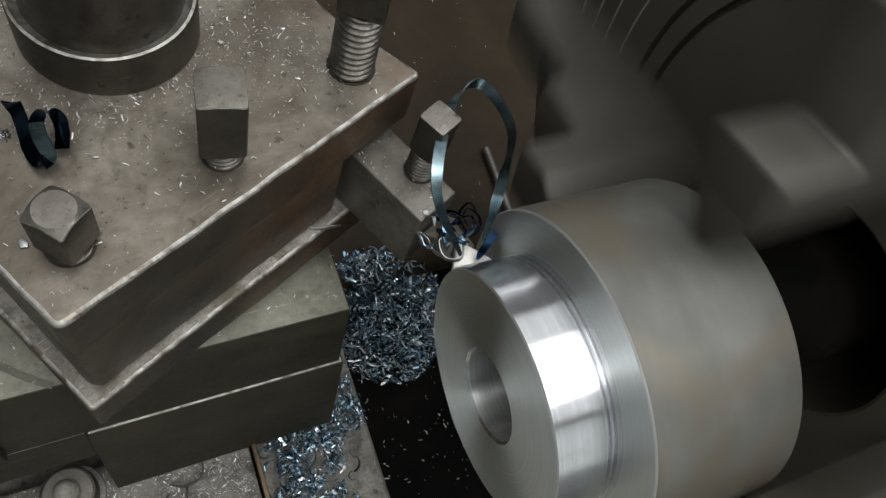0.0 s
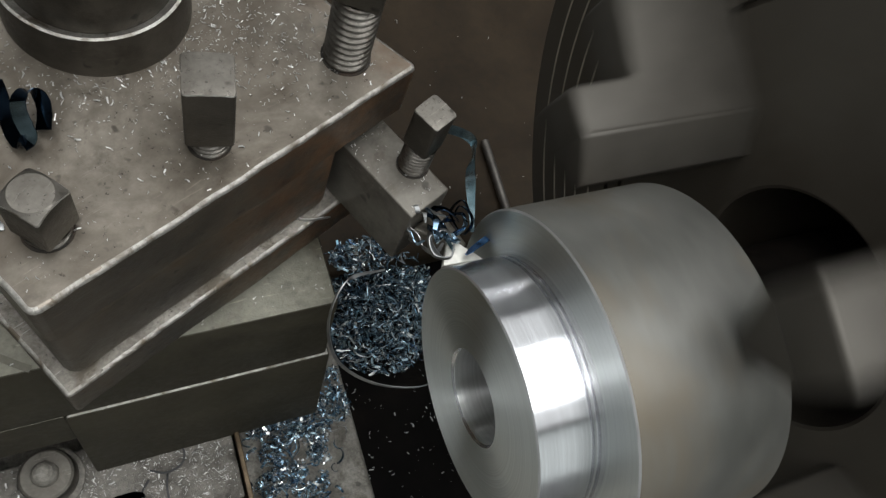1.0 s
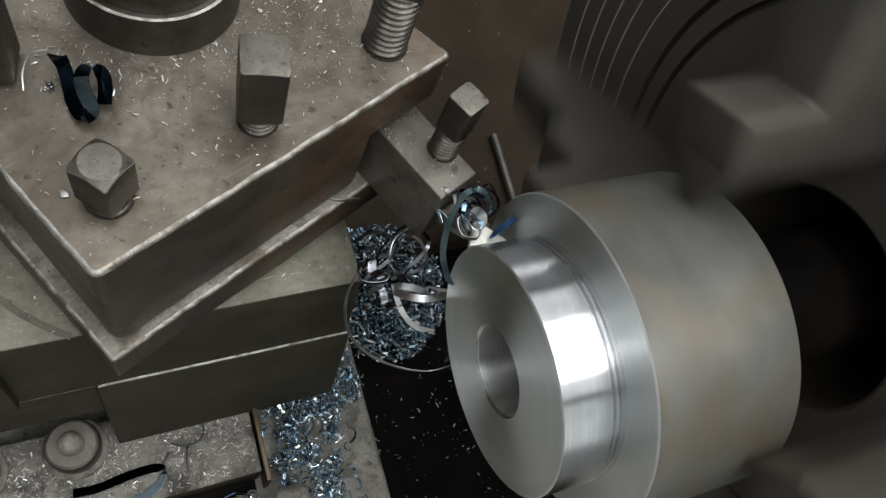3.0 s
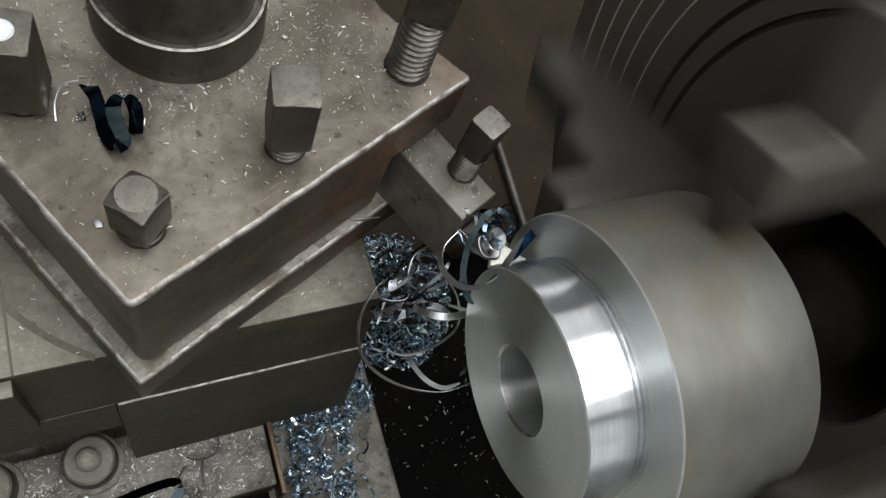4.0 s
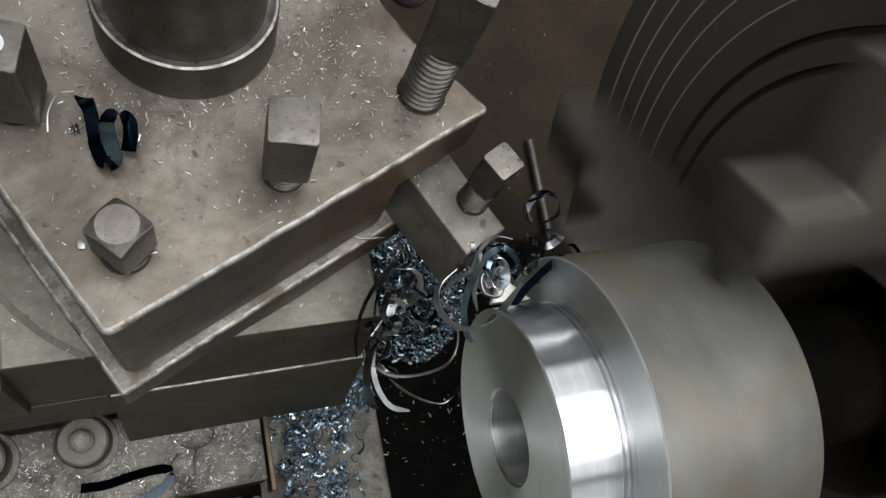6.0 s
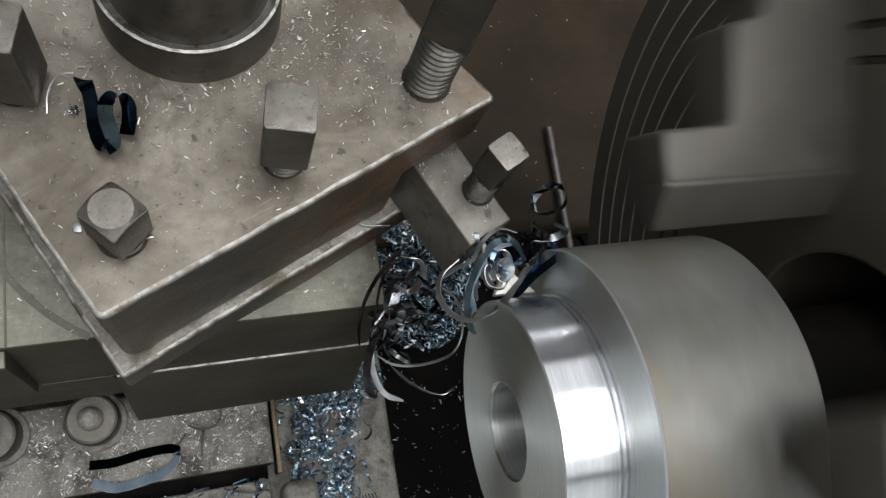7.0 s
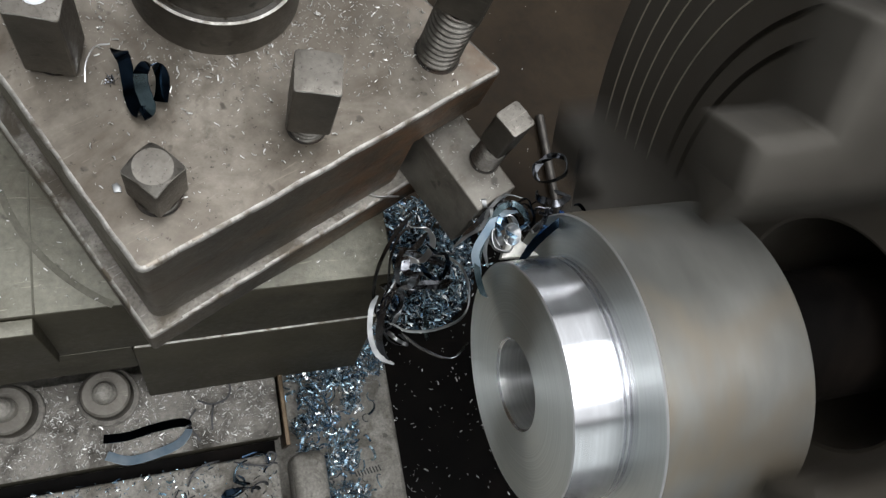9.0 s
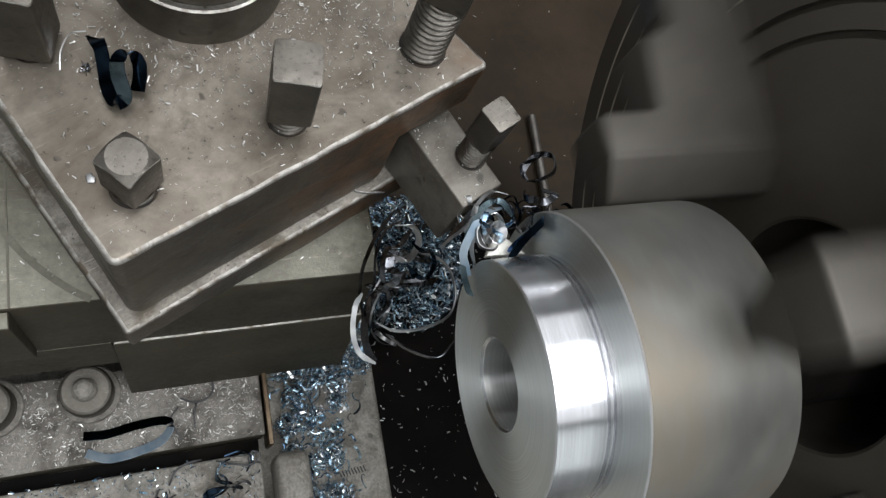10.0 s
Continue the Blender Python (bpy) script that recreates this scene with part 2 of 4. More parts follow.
RIM = plain("bright_rim_steel", (0.8, 0.8, 0.8), 0.45, 0.9)
RING = plain("scribed_bright_steel", (0.75, 0.7, 0.6), 0.35, 0.9)
INSERT = plain("carbide_insert", (0.85, 0.83, 0.76), 0.4, 0.3)
PAINT_MARK = plain("white_paint_dab", (0.8, 0.82, 0.85), 0.4)
ROD = worn_steel("rod_steel", (0.12, 0.11, 0.1), (0.24, 0.22, 0.2), 0.8, 0.3, 0.45, None, 60, 0.1)
INK = plain("dark_marking", (0.03, 0.03, 0.03), 0.6)


# ---- mesh helpers ----
def part(name, bm, material, parent=None, label=""):
    me = bpy.data.meshes.new(name)
    bm.to_mesh(me)
    bm.free()
    me.materials.append(material)
    ob = new(name, me)
    if parent:
        ob.parent = parent
    if label:
        ob["label"] = label
    return ob


def thing(name, label, category, at=None, group="", kind=""):
    e = new(name)
    e.empty_display_size = 0.01
    if at is not None:
        e.matrix_world = at
    return tagged(e, label, category, group, kind)


def smooth(bm, deg=40):
    for f in bm.faces:
        f.smooth = True
    for e in bm.edges:
        if len(e.link_faces) == 2 and e.calc_face_angle(0) > radians(deg):
            e.smooth = False


def bevel_all(bm, r, seg=3, deg=30):
    es = [e for e in bm.edges if len(e.link_faces) == 2 and e.calc_face_angle(0) > radians(deg)]
    if es and r:
        bmesh.ops.bevel(bm, geom=es, offset=r, segments=seg, affect="EDGES", profile=0.5, clamp_overlap=True)


def prism(poly, z0, z1, r=0.0, seg=3):
    """An upright prism over a polygon (x, y), with rounded edges."""
    bm = bmesh.new()
    low = [bm.verts.new((x, y, z0)) for x, y in poly]
    top = [bm.verts.new((x, y, z1)) for x, y in poly]
    n = len(poly)
    bm.faces.new(top)
    bm.faces.new(low[::-1])
    for i in range(n):
        bm.faces.new((low[i], low[(i + 1) % n], top[(i + 1) % n], top[i]))
    bmesh.ops.recalc_face_normals(bm, faces=bm.faces)
    bevel_all(bm, r, seg)
    smooth(bm)
    return bm


def block(x0, x1, y0, y1, z0, z1, r=0.001, seg=3):
    return prism([(x0, y0), (x1, y0), (x1, y1), (x0, y1)], z0, z1, r, seg)


def wear(bm, amount, scale, keep=lambda co: True):
    """Knocks a mesh slightly out of true."""
    for v in bm.verts:
        if keep(v.co):
            v.co += noise.noise_vector(v.co * scale) * amount


def revolve(profile, seg=64, axis="z", close=False):
    """Turns a profile of (radius, height) about z or about x."""
    bm = bmesh.new()
    rings = []
    for r, h in profile:
        ring = []
        for i in range(seg):
            a = 2 * math.pi * i / seg
            c, s = r * math.cos(a), r * math.sin(a)
            ring.append(bm.verts.new((c, s, h) if axis == "z" else (h, c, s)))
        rings.append(ring)
    for a, b in zip(rings, rings[1:]):
        for i in range(seg):
            bm.faces.new((a[i], a[(i + 1) % seg], b[(i + 1) % seg], b[i]))
    if close:
        bm.faces.new(rings[0][::-1])
        bm.faces.new(rings[-1])
    bmesh.ops.remove_doubles(bm, verts=bm.verts, dist=1e-6)
    bmesh.ops.recalc_face_normals(bm, faces=bm.faces)
    smooth(bm, 25)
    return bm


def thread_bm(r, z0, z1, pitch, seg=28):
    """A threaded shank: a screw surface with rounded crests."""
    bm = bmesh.new()
    per = 6
    n = int((z1 - z0) / pitch * per) + 1
    rows = []
    for k in range(n + per + 1):
        row = []
        for i in range(seg):
            a = 2 * math.pi * i / seg
            z = z0 + (k / per - 1 + i / seg) * pitch
            d = 0.5 - 0.5 * math.cos(2 * math.pi * k / per)
            zz = min(max(z, z0), z1)
            row.append(bm.verts.new(((r - 0.22 * r * d) * math.cos(a), (r - 0.22 * r * d) * math.sin(a), zz)))
        rows.append(row)
    for k in range(len(rows) - 1):
        for i in range(seg - 1):
            bm.faces.new((rows[k][i], rows[k][i + 1], rows[k + 1][i + 1], rows[k + 1][i]))
    for k in range(len(rows) - 1 - per):
        bm.faces.new((rows[k][seg - 1], rows[k + per][0], rows[k + per + 1][0], rows[k + 1][seg - 1]))
    for f in bm.faces:
        f.smooth = True
    bmesh.ops.recalc_face_normals(bm, faces=bm.faces)
    return bm


def square_head(w, z0, z1, slope=0.14, r=0.0013, flat=0.5):
    """A square bolt head: crisp upright edges, the top turned to a shallow cone round a flat disc."""
    h, loop = w / 2, []
    for k in range(4):
        a0 = math.pi / 2 * k
        for i in range(4):
            a = a0 + math.pi / 2 * i / 3
            cx, cy = (h - r) * (1 if k in (0, 3) else -1), (h - r) * (1 if k in (0, 1) else -1)
            loop.append((cx + r * math.cos(a), cy + r * math.sin(a)))
        nx, ny = (h - r) * (1 if (k + 1) % 4 in (0, 3) else -1), (h - r) * (1 if (k + 1) % 4 in (0, 1) else -1)
        a = a0 + math.pi / 2
        p, q = loop[-1], (nx + r * math.cos(a), ny + r * math.sin(a))
        for i in range(1, 8):
            loop.append((p[0] + (q[0] - p[0]) * i / 8, p[1] + (q[1] - p[1]) * i / 8))
    bm = bmesh.new()
    disc = flat * w

    def ring(f):
        return [bm.verts.new(f(x, y, math.hypot(x, y))) for x, y in loop]

    rows = [ring(lambda x, y, d: (x * 0.94, y * 0.94, z0)), ring(lambda x, y, d: (x, y, z0 + 0.0006)), ring(lambda x, y, d: (x, y, (z0 + z1) / 2)),
            ring(lambda x, y, d: (x, y, z1 - max(0.0, d - disc) * slope - 0.0004)), ring(lambda x, y, d: (x * 0.975, y * 0.975, z1 - max(0.0, d * 0.975 - disc) * slope)),
            ring(lambda x, y, d: (x * disc / d, y * disc / d, z1)), ring(lambda x, y, d: (x * disc * 0.5 / d, y * disc * 0.5 / d, z1 + 0.0001))]
    n = len(loop)
    for a, b in zip(rows, rows[1:]):
        for i in range(n):
            bm.faces.new((a[i], a[(i + 1) % n], b[(i + 1) % n], b[i]))
    bm.faces.new(rows[0][::-1])
    bm.faces.new(rows[-1])
    bmesh.ops.recalc_face_normals(bm, faces=bm.faces)
    wear(bm, 0.00016, 170)
    smooth(bm, 22)
    return bm


def shade_sides(bm):
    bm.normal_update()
    # faces that look up keep the first material, the rest take painted shade
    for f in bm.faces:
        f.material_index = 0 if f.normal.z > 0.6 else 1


def bright_rim(bm):
    """The narrow turn between the top and the sides takes the bright edge steel, a painted glint."""
    for f in bm.faces:
        if 0.2 < f.normal.z <= 0.62:
            f.material_index = 2


def smooth_path(pts, n):
    """Points along a soft curve through pts."""
    p = [Vector(q) for q in pts]
    p = [p[0] * 2 - p[1]] + p + [p[-1] * 2 - p[-2]]
    out = []
    m = len(p) - 3
    for i in range(n + 1):
        u = min(i / n * m, m - 1e-6)
        k, f = int(u), u - int(u)
        a, b, c, d = p[k:k + 4]
        out.append(0.5 * ((2 * b) + (c - a) * f + (2 * a - 5 * b + 4 * c - d) * f * f + (3 * b - a - 3 * c + d) * f ** 3))
    return out


def ribbon(pts, width, thick=0.0004, n=60, flat=(0, 0, 1), twist=0.0, taper=True):
    """A strip of swarf along a curve; flat: the way its width lies; twist: turns along it."""
    path = smooth_path(pts, n)
    bm = bmesh.new()
    prev = None
    flat = Vector(flat).normalized()
    for i, p in enumerate(path):
        tan = (path[min(i + 1, n)] - path[max(i - 1, 0)]).normalized()
        w = (flat - tan * flat.dot(tan))
        w = w.normalized() if w.length > 1e-4 else tan.orthogonal().normalized()
        w.rotate(Matrix.Rotation(2 * math.pi * twist * i / n, 3, tan))
        nn = tan.cross(w)
        k = width / 2 * (min(1.0, 0.35 + 5 * min(i, n - i) / n) if taper else 1.0) * (1 + 0.02 * math.sin(i * 0.9))
        ring = [bm.verts.new(p + w * k * s + nn * thick / 2 * q) for s, q in ((-1, -1), (1, -1), (1, 1), (-1, 1))]
        if prev:
            for a in range(4):
                bm.faces.new((prev[a], prev[(a + 1) % 4], ring[(a + 1) % 4], ring[a]))
        else:
            bm.faces.new(ring[::-1])
        prev = ring
    bm.faces.new(prev)
    bmesh.ops.recalc_face_normals(bm, faces=bm.faces)
    smooth(bm, 50)
    return bm


def slivers(rng, spots, size, thick=0.25):
    """Many tiny bent chips in one mesh: spots are (place, scale)."""
    verts, faces = [], []
    for p, k in spots:
        length = size * k * rng.uniform(0.5, 1.6)
        w = length * rng.uniform(0.09, 0.28)
        rot = Euler((rng.uniform(-0.9, 0.9), rng.uniform(-0.9, 0.9), rng.uniform(0, 6.3))).to_matrix()
        bend = rng.uniform(-0.9, 1.3) * length
        n0 = len(verts)
        for u, h in ((-0.5, 0.0), (0.0, 0.35), (0.5, 0.0)):
            for s in (-0.5, 0.5):
                for q in (0, 1):
                    c = rot @ Vector((u * length, s * w, h * bend + q * w * thick))
                    verts.append(tuple(Vector(p) + c))
        for i in range(2):
            a = n0 + 4 * i
            b = a + 4
            faces += [(a, b, b + 2, a + 2), (a + 1, a + 3, b + 3, b + 1), (a, a + 1, b + 1, b), (a + 2, b + 2, b + 3, a + 3)]
        faces += [(n0, n0 + 2, n0 + 3, n0 + 1), (n0 + 8, n0 + 9, n0 + 11, n0 + 10)]
    me = bpy.data.meshes.new("swarf")
    me.from_pydata(verts, [], faces)
    return me


# ---- the setting ----
def setting():
    room = [("workshop_floor", (-2.2, 2.2, -2.2, 2.2, -1.02, -0.95), FLOOR), ("ceiling", (-2.2, 2.2, -2.2, 2.2, 2.2, 2.3), ROOM),
            ("wall_north", (-2.2, 2.2, 2.2, 2.3, -0.95, 2.2), ROOM), ("wall_south", (-2.2, 2.2, -2.3, -2.2, -0.95, 2.2), ROOM),
            ("wall_east", (2.2, 2.3, -2.2, 2.2, -0.95, 2.2), ROOM), ("wall_west", (-2.3, -2.2, -2.2, 2.2, -0.95, 2.2), ROOM)]
    for name, b, m in room:
        tagged(part(name, block(*b, r=0), m), "plain painted workshop surface, closing the room", "room", kind="structure")


setting()

AXIS_Y, AXIS_Z = -0.0505, 0.256
POST_TURN = 26.0
POST = pose(0, 0, 0, 0, 0, POST_TURN)


def chip_tray():
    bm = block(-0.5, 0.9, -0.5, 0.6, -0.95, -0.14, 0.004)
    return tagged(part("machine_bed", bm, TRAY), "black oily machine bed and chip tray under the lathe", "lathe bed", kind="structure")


def back_casting():
    bm = block(0.112, 0.6, 0.135, 0.58, -0.14, -0.1, 0.012, 4)
    return tagged(part("back_casting", bm, APRON), "brown oily casting behind the tool post, specked with chips", "machine casting", kind="structure")


def saddle():
    base = thing("carriage", "grey cast iron lathe carriage strewn with fine chips", "lathe carriage")
    bm = block(-0.4, 0.14, -0.4, 0.4, -0.138, 0.0, 0.004)
    part("saddle_floor", bm, LUG, base)
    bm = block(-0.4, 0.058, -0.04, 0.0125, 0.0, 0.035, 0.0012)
    # the plate's sides take the slide's side colour as painted shade
    shade_sides(bm)
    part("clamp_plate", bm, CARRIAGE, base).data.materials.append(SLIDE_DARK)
    bm = block(-0.4, 0.055, -0.39, -0.049, 0.0, 0.018, 0.0015)
    part("lower_ledge", bm, LUG, base)
    # black strip laid in as the shade between plate and ledge
    part("gap_shade", block(-0.4, 0.055, -0.0487, -0.0403, 0.0004, 0.003, 0.0), TRAY, base, "black strip painting the shade in the gap between plate and ledge")
    bm = block(0.0592, 0.0622, -0.047, 0.006, 0.0, 0.04, 0.0005)
    part("wiper_strip", bm, BRASS, base, "thin brass wiper strip")
    bm = block(0.061, 0.082, -0.2, -0.053, 0.0, 0.046, 0.006, 4)
    part("cast_lug", bm, LUG, base, "rounded grey cast lug")
    return base


chip_tray()
back_casting()
saddle()


def dent(bm, amount, scale):
    """Long edges get small knocks, sideways only."""
    es = [e for e in bm.edges if e.calc_length() > 0.05]
    bmesh.ops.subdivide_edges(bm, edges=es, cuts=36)
    for v in bm.verts:
        d = noise.noise_vector(v.co * scale) * amount + noise.noise_vector(v.co * scale * 0.2) * amount
        v.co.x += d.x
        v.co.y += d.y


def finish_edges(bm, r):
    """Upright faces take the darker side material, their shade painted in; the rounded top edges the rubbed one."""
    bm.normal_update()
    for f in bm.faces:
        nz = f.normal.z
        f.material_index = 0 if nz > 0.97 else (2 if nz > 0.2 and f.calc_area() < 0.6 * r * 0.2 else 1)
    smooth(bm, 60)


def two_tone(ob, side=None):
    ob.data.materials.append(side or PLATE_SIDE_SHADE)
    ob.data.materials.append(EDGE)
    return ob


def slide():
    base = thing("compound_slide", "olive grey machined compound slide under the tool post", "machine slide")
    def along_x(outline, x0, x1, r):
        """A bar of constant section (y, z) from x0 to x1."""
        bm = prism(outline, x0, x1, r)
        bmesh.ops.transform(bm, matrix=Matrix(((0, 0, 1, 0), (1, 0, 0, 0), (0, 1, 0, 0), (0, 0, 0, 1))), verts=bm.verts)
        finish_edges(bm, 0.0)
        return bm

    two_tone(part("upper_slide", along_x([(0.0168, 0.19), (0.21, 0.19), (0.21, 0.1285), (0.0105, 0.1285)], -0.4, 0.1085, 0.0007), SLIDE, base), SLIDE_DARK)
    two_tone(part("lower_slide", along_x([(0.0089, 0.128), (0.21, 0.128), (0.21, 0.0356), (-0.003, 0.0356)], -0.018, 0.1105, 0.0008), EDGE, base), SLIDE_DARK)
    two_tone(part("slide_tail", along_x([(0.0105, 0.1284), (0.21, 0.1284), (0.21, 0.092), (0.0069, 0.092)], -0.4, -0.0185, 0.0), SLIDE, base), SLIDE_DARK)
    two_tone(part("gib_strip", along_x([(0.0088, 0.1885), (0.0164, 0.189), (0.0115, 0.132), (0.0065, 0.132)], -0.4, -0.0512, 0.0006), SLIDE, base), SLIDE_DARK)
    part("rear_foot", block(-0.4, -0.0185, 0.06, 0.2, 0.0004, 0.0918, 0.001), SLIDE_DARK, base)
    arc = [(0.032 + r * math.cos(a), 0.1 + r * math.sin(a)) for r, sweep in ((0.0985, range(0, 25)), (0.0955, range(24, -1, -1))) for a in [radians(180 + 6 + 52 * k / 24) for k in sweep]]
    part("rub_mark", prism(arc, 0.1896, 0.1903, 0), RUBBED, base, "dark arc rubbed into the slide")
    part("joint", block(-0.0512, -0.0503, 0.0175, 0.2, 0.1896, 0.1904, 0), RUBBED, base, "worn joint across the slide")
    bm = revolve([(0.0001, 0.1905), (0.07, 0.1905), (0.07, 0.2), (0.0685, 0.2015), (0.0001, 0.2015)], 96)
    bmesh.ops.translate(bm, verts=bm.verts, vec=(0.032, 0.1, 0))
    part("swivel_disc", bm, SLIDE, base)
    return base


slide()


def clamp_bolt(parent, x, y, z, w, head0, head1, turn, r, label="", cone=False):
    """A square-headed clamp screw standing in the plate at (x, y, z)."""
    m = pose(x, y, z, 0, 0, turn)
    sh = part("clamp_bolt", thread_bm(r, -0.004, head0 + 0.0002, 0.36 * r), THREAD, parent, label or "threaded steel clamp bolt")
    sh.matrix_local = m
    hb = square_head(w, head0, head1, 0.8, 0.001, 0.44) if cone else square_head(w, head0, head1)
    shade_sides(hb)
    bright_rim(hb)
    two_tone(part("head", hb, BOLT, sh, "worn square bolt head"), BOLT_SIDE_SHADE)
    ring = revolve([(r * 0.9, -0.001), (r * 0.92, 0.0003), (r * 1.07, 0.0003), (r * 1.12, -0.001)], 32)
    part("recess_ring", ring, RECESS_SHADE, sh, "rust-tinged dark ring painting the shaded recess round the bolt")
    return sh


def tool_post():
    post = thing("square_tool_post", "worn brown-grey steel square turret tool post with clamp bolts", "tool post", POST)
    plan = [(-0.0014, -0.0018), (0.1515, -0.0018), (0.1425, 0.038), (0.14, 0.15), (-0.0058, 0.15)]
    bm = prism(plan, 0.274, 0.300, 0)
    ups = [e for e in bm.edges if abs(e.verts[0].co.z - e.verts[1].co.z) > 0.01]
    bmesh.ops.bevel(bm, geom=ups, offset=0.003, segments=3, affect="EDGES", profile=0.5)
    top = [e for e in bm.edges if all(v.co.z > 0.2999 for v in e.verts) and len(e.link_faces) == 2 and e.calc_face_angle(0) > 0.5]
    bmesh.ops.bevel(bm, geom=top, offset=0.0016, segments=3, affect="EDGES", profile=0.5)
    dent(bm, 0.00045, 140)
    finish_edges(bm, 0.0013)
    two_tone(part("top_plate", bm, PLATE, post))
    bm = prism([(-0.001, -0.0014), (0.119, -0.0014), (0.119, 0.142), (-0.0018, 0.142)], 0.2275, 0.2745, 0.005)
    part("core", bm, PLATE_SIDE_SHADE, post)
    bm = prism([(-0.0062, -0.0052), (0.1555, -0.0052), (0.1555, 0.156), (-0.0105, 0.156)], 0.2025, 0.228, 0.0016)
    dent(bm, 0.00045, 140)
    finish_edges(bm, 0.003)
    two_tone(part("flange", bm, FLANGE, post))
    bm = revolve([(0.0256, 0.2995), (0.0297, 0.2995), (0.0297, 0.3158), (0.0293, 0.3174), (0.0284, 0.3178), (0.027, 0.3168), (0.0256, 0.3162)], 72, close=False)
    shade_sides(bm)
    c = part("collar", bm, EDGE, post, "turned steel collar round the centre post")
    c.data.materials.append(BOLT_SIDE_SHADE)
    inv = POST.inverted()
    c.matrix_local = inv @ pose(0.0335, 0.1035, 0)
    bm = revolve([(0.0001, 0.299), (0.0255, 0.299), (0.0255, 0.42), (0.024, 0.422), (0.0001, 0.422)], 72)
    c = part("centre_post", bm, BOLT_SIDE_SHADE, post, "smooth dark steel centre post")
    c.matrix_local = inv @ pose(0.0335, 0.1035, 0)
    for x, y, w, h0, h1, turn, r, lab in (
            (0.0075, 0.0235, 0.0134, 0.0038, 0.0232, 45, 0.0069, "steel clamp bolt screwed home"),
            (0.0577, 0.0452, 0.0148, 0.0088, 0.0366, -10, 0.0066, "steel clamp bolt standing proud"),
            (0.111, 0.0725, 0.0165, 0.0335, 0.066, -30, 0.0084, "steel clamp bolt with much thread showing"),
            (-0.0195, 0.0745, 0.0158, 0.0025, 0.034, -12, 0.0066, "steel clamp bolt with a white paint dab on top"),
            (0.116, 0.119, 0.0155, 0.004, 0.03, 10, 0.0078, "steel clamp bolt near the edge")):
        p = inv @ Vector((x, y, 0))
        b = clamp_bolt(post, p.x, p.y, 0.300, w, h0, h1, turn - POST_TURN, r, lab, "home" in lab)
        if "paint" in lab:
            d = revolve([(0.0001, h1 + 0.0009), (0.0034, h1 + 0.0007), (0.0041, h1 - 0.0003)], 20)
            part("paint_dab", d, PAINT_MARK, b, "white paint dab")
    return post


tool_post()


def tool_holder():
    h = thing("tool_holder", "rectangular steel tool holder with a carbide insert", "tool holder", POST)
    bm = prism([(0.1225, -0.0386), (0.1435, -0.0386), (0.1435, 0.011), (0.1225, 0.011)], 0.2285, 0.268, 0.0009)
    part("shank", bm, HOLDER, h)
    inv = POST.inverted()
    p = inv @ Vector((0.1345, 0.0415, 0))
    b = clamp_bolt(h, p.x, p.y, 0.268, 0.0114, 0.0165, 0.037, 29 - POST_TURN, 0.0062, "short steel set screw")
    bm = prism([(0.127, -0.0387), (0.1425, -0.0387), (0.1405, -0.058), (0.135, -0.058)], 0.242, 0.2535, 0.0012)
    part("neck", bm, HOLDER, h)
    bm = prism([(0.1344, -0.0512), (0.1392, -0.0672), (0.1238, -0.0588)], 0.2537, 0.2572, 0.0004)
    part("insert", bm, INSERT, h, "pale carbide cutting insert")
    return h


tool_holder()


def nut_stack(x, y):
    n = thing("clamp_nut", "steel nut on a washer, clamped to the carriage", "nut", pose(x, y, 0.0352), group="carriage nuts")
    part("washer", revolve([(0.006, 0.0002), (0.0175, 0.0002), (0.0175, 0.003), (0.0168, 0.0036), (0.006, 0.0036)], 40), CARRIAGE, n)
    bm = revolve([(0.006, 0.0037), (0.0142, 0.0037), (0.0145, 0.0045), (0.0145, 0.0165), (0.0138, 0.018), (0.0125, 0.019), (0.006, 0.019)], 40)
    shade_sides(bm)
    part("nut", bm, HOLDER, n).data.materials.append(BOLT_SIDE_SHADE)
    part("stud", revolve([(0.0001, 0.0288), (0.003, 0.0285), (0.005, 0.0272), (0.0064, 0.0248), (0.0068, 0.0185), (0.0001, 0.0185)], 32), LUG, n, "rounded stud end")
    return n


nut_stack(-0.041, 0.0)
nut_stack(-0.0935, -0.001)

# ---- the chuck and the billet, which spin ----
AXLE = pose(0, AXIS_Y, AXIS_Z)


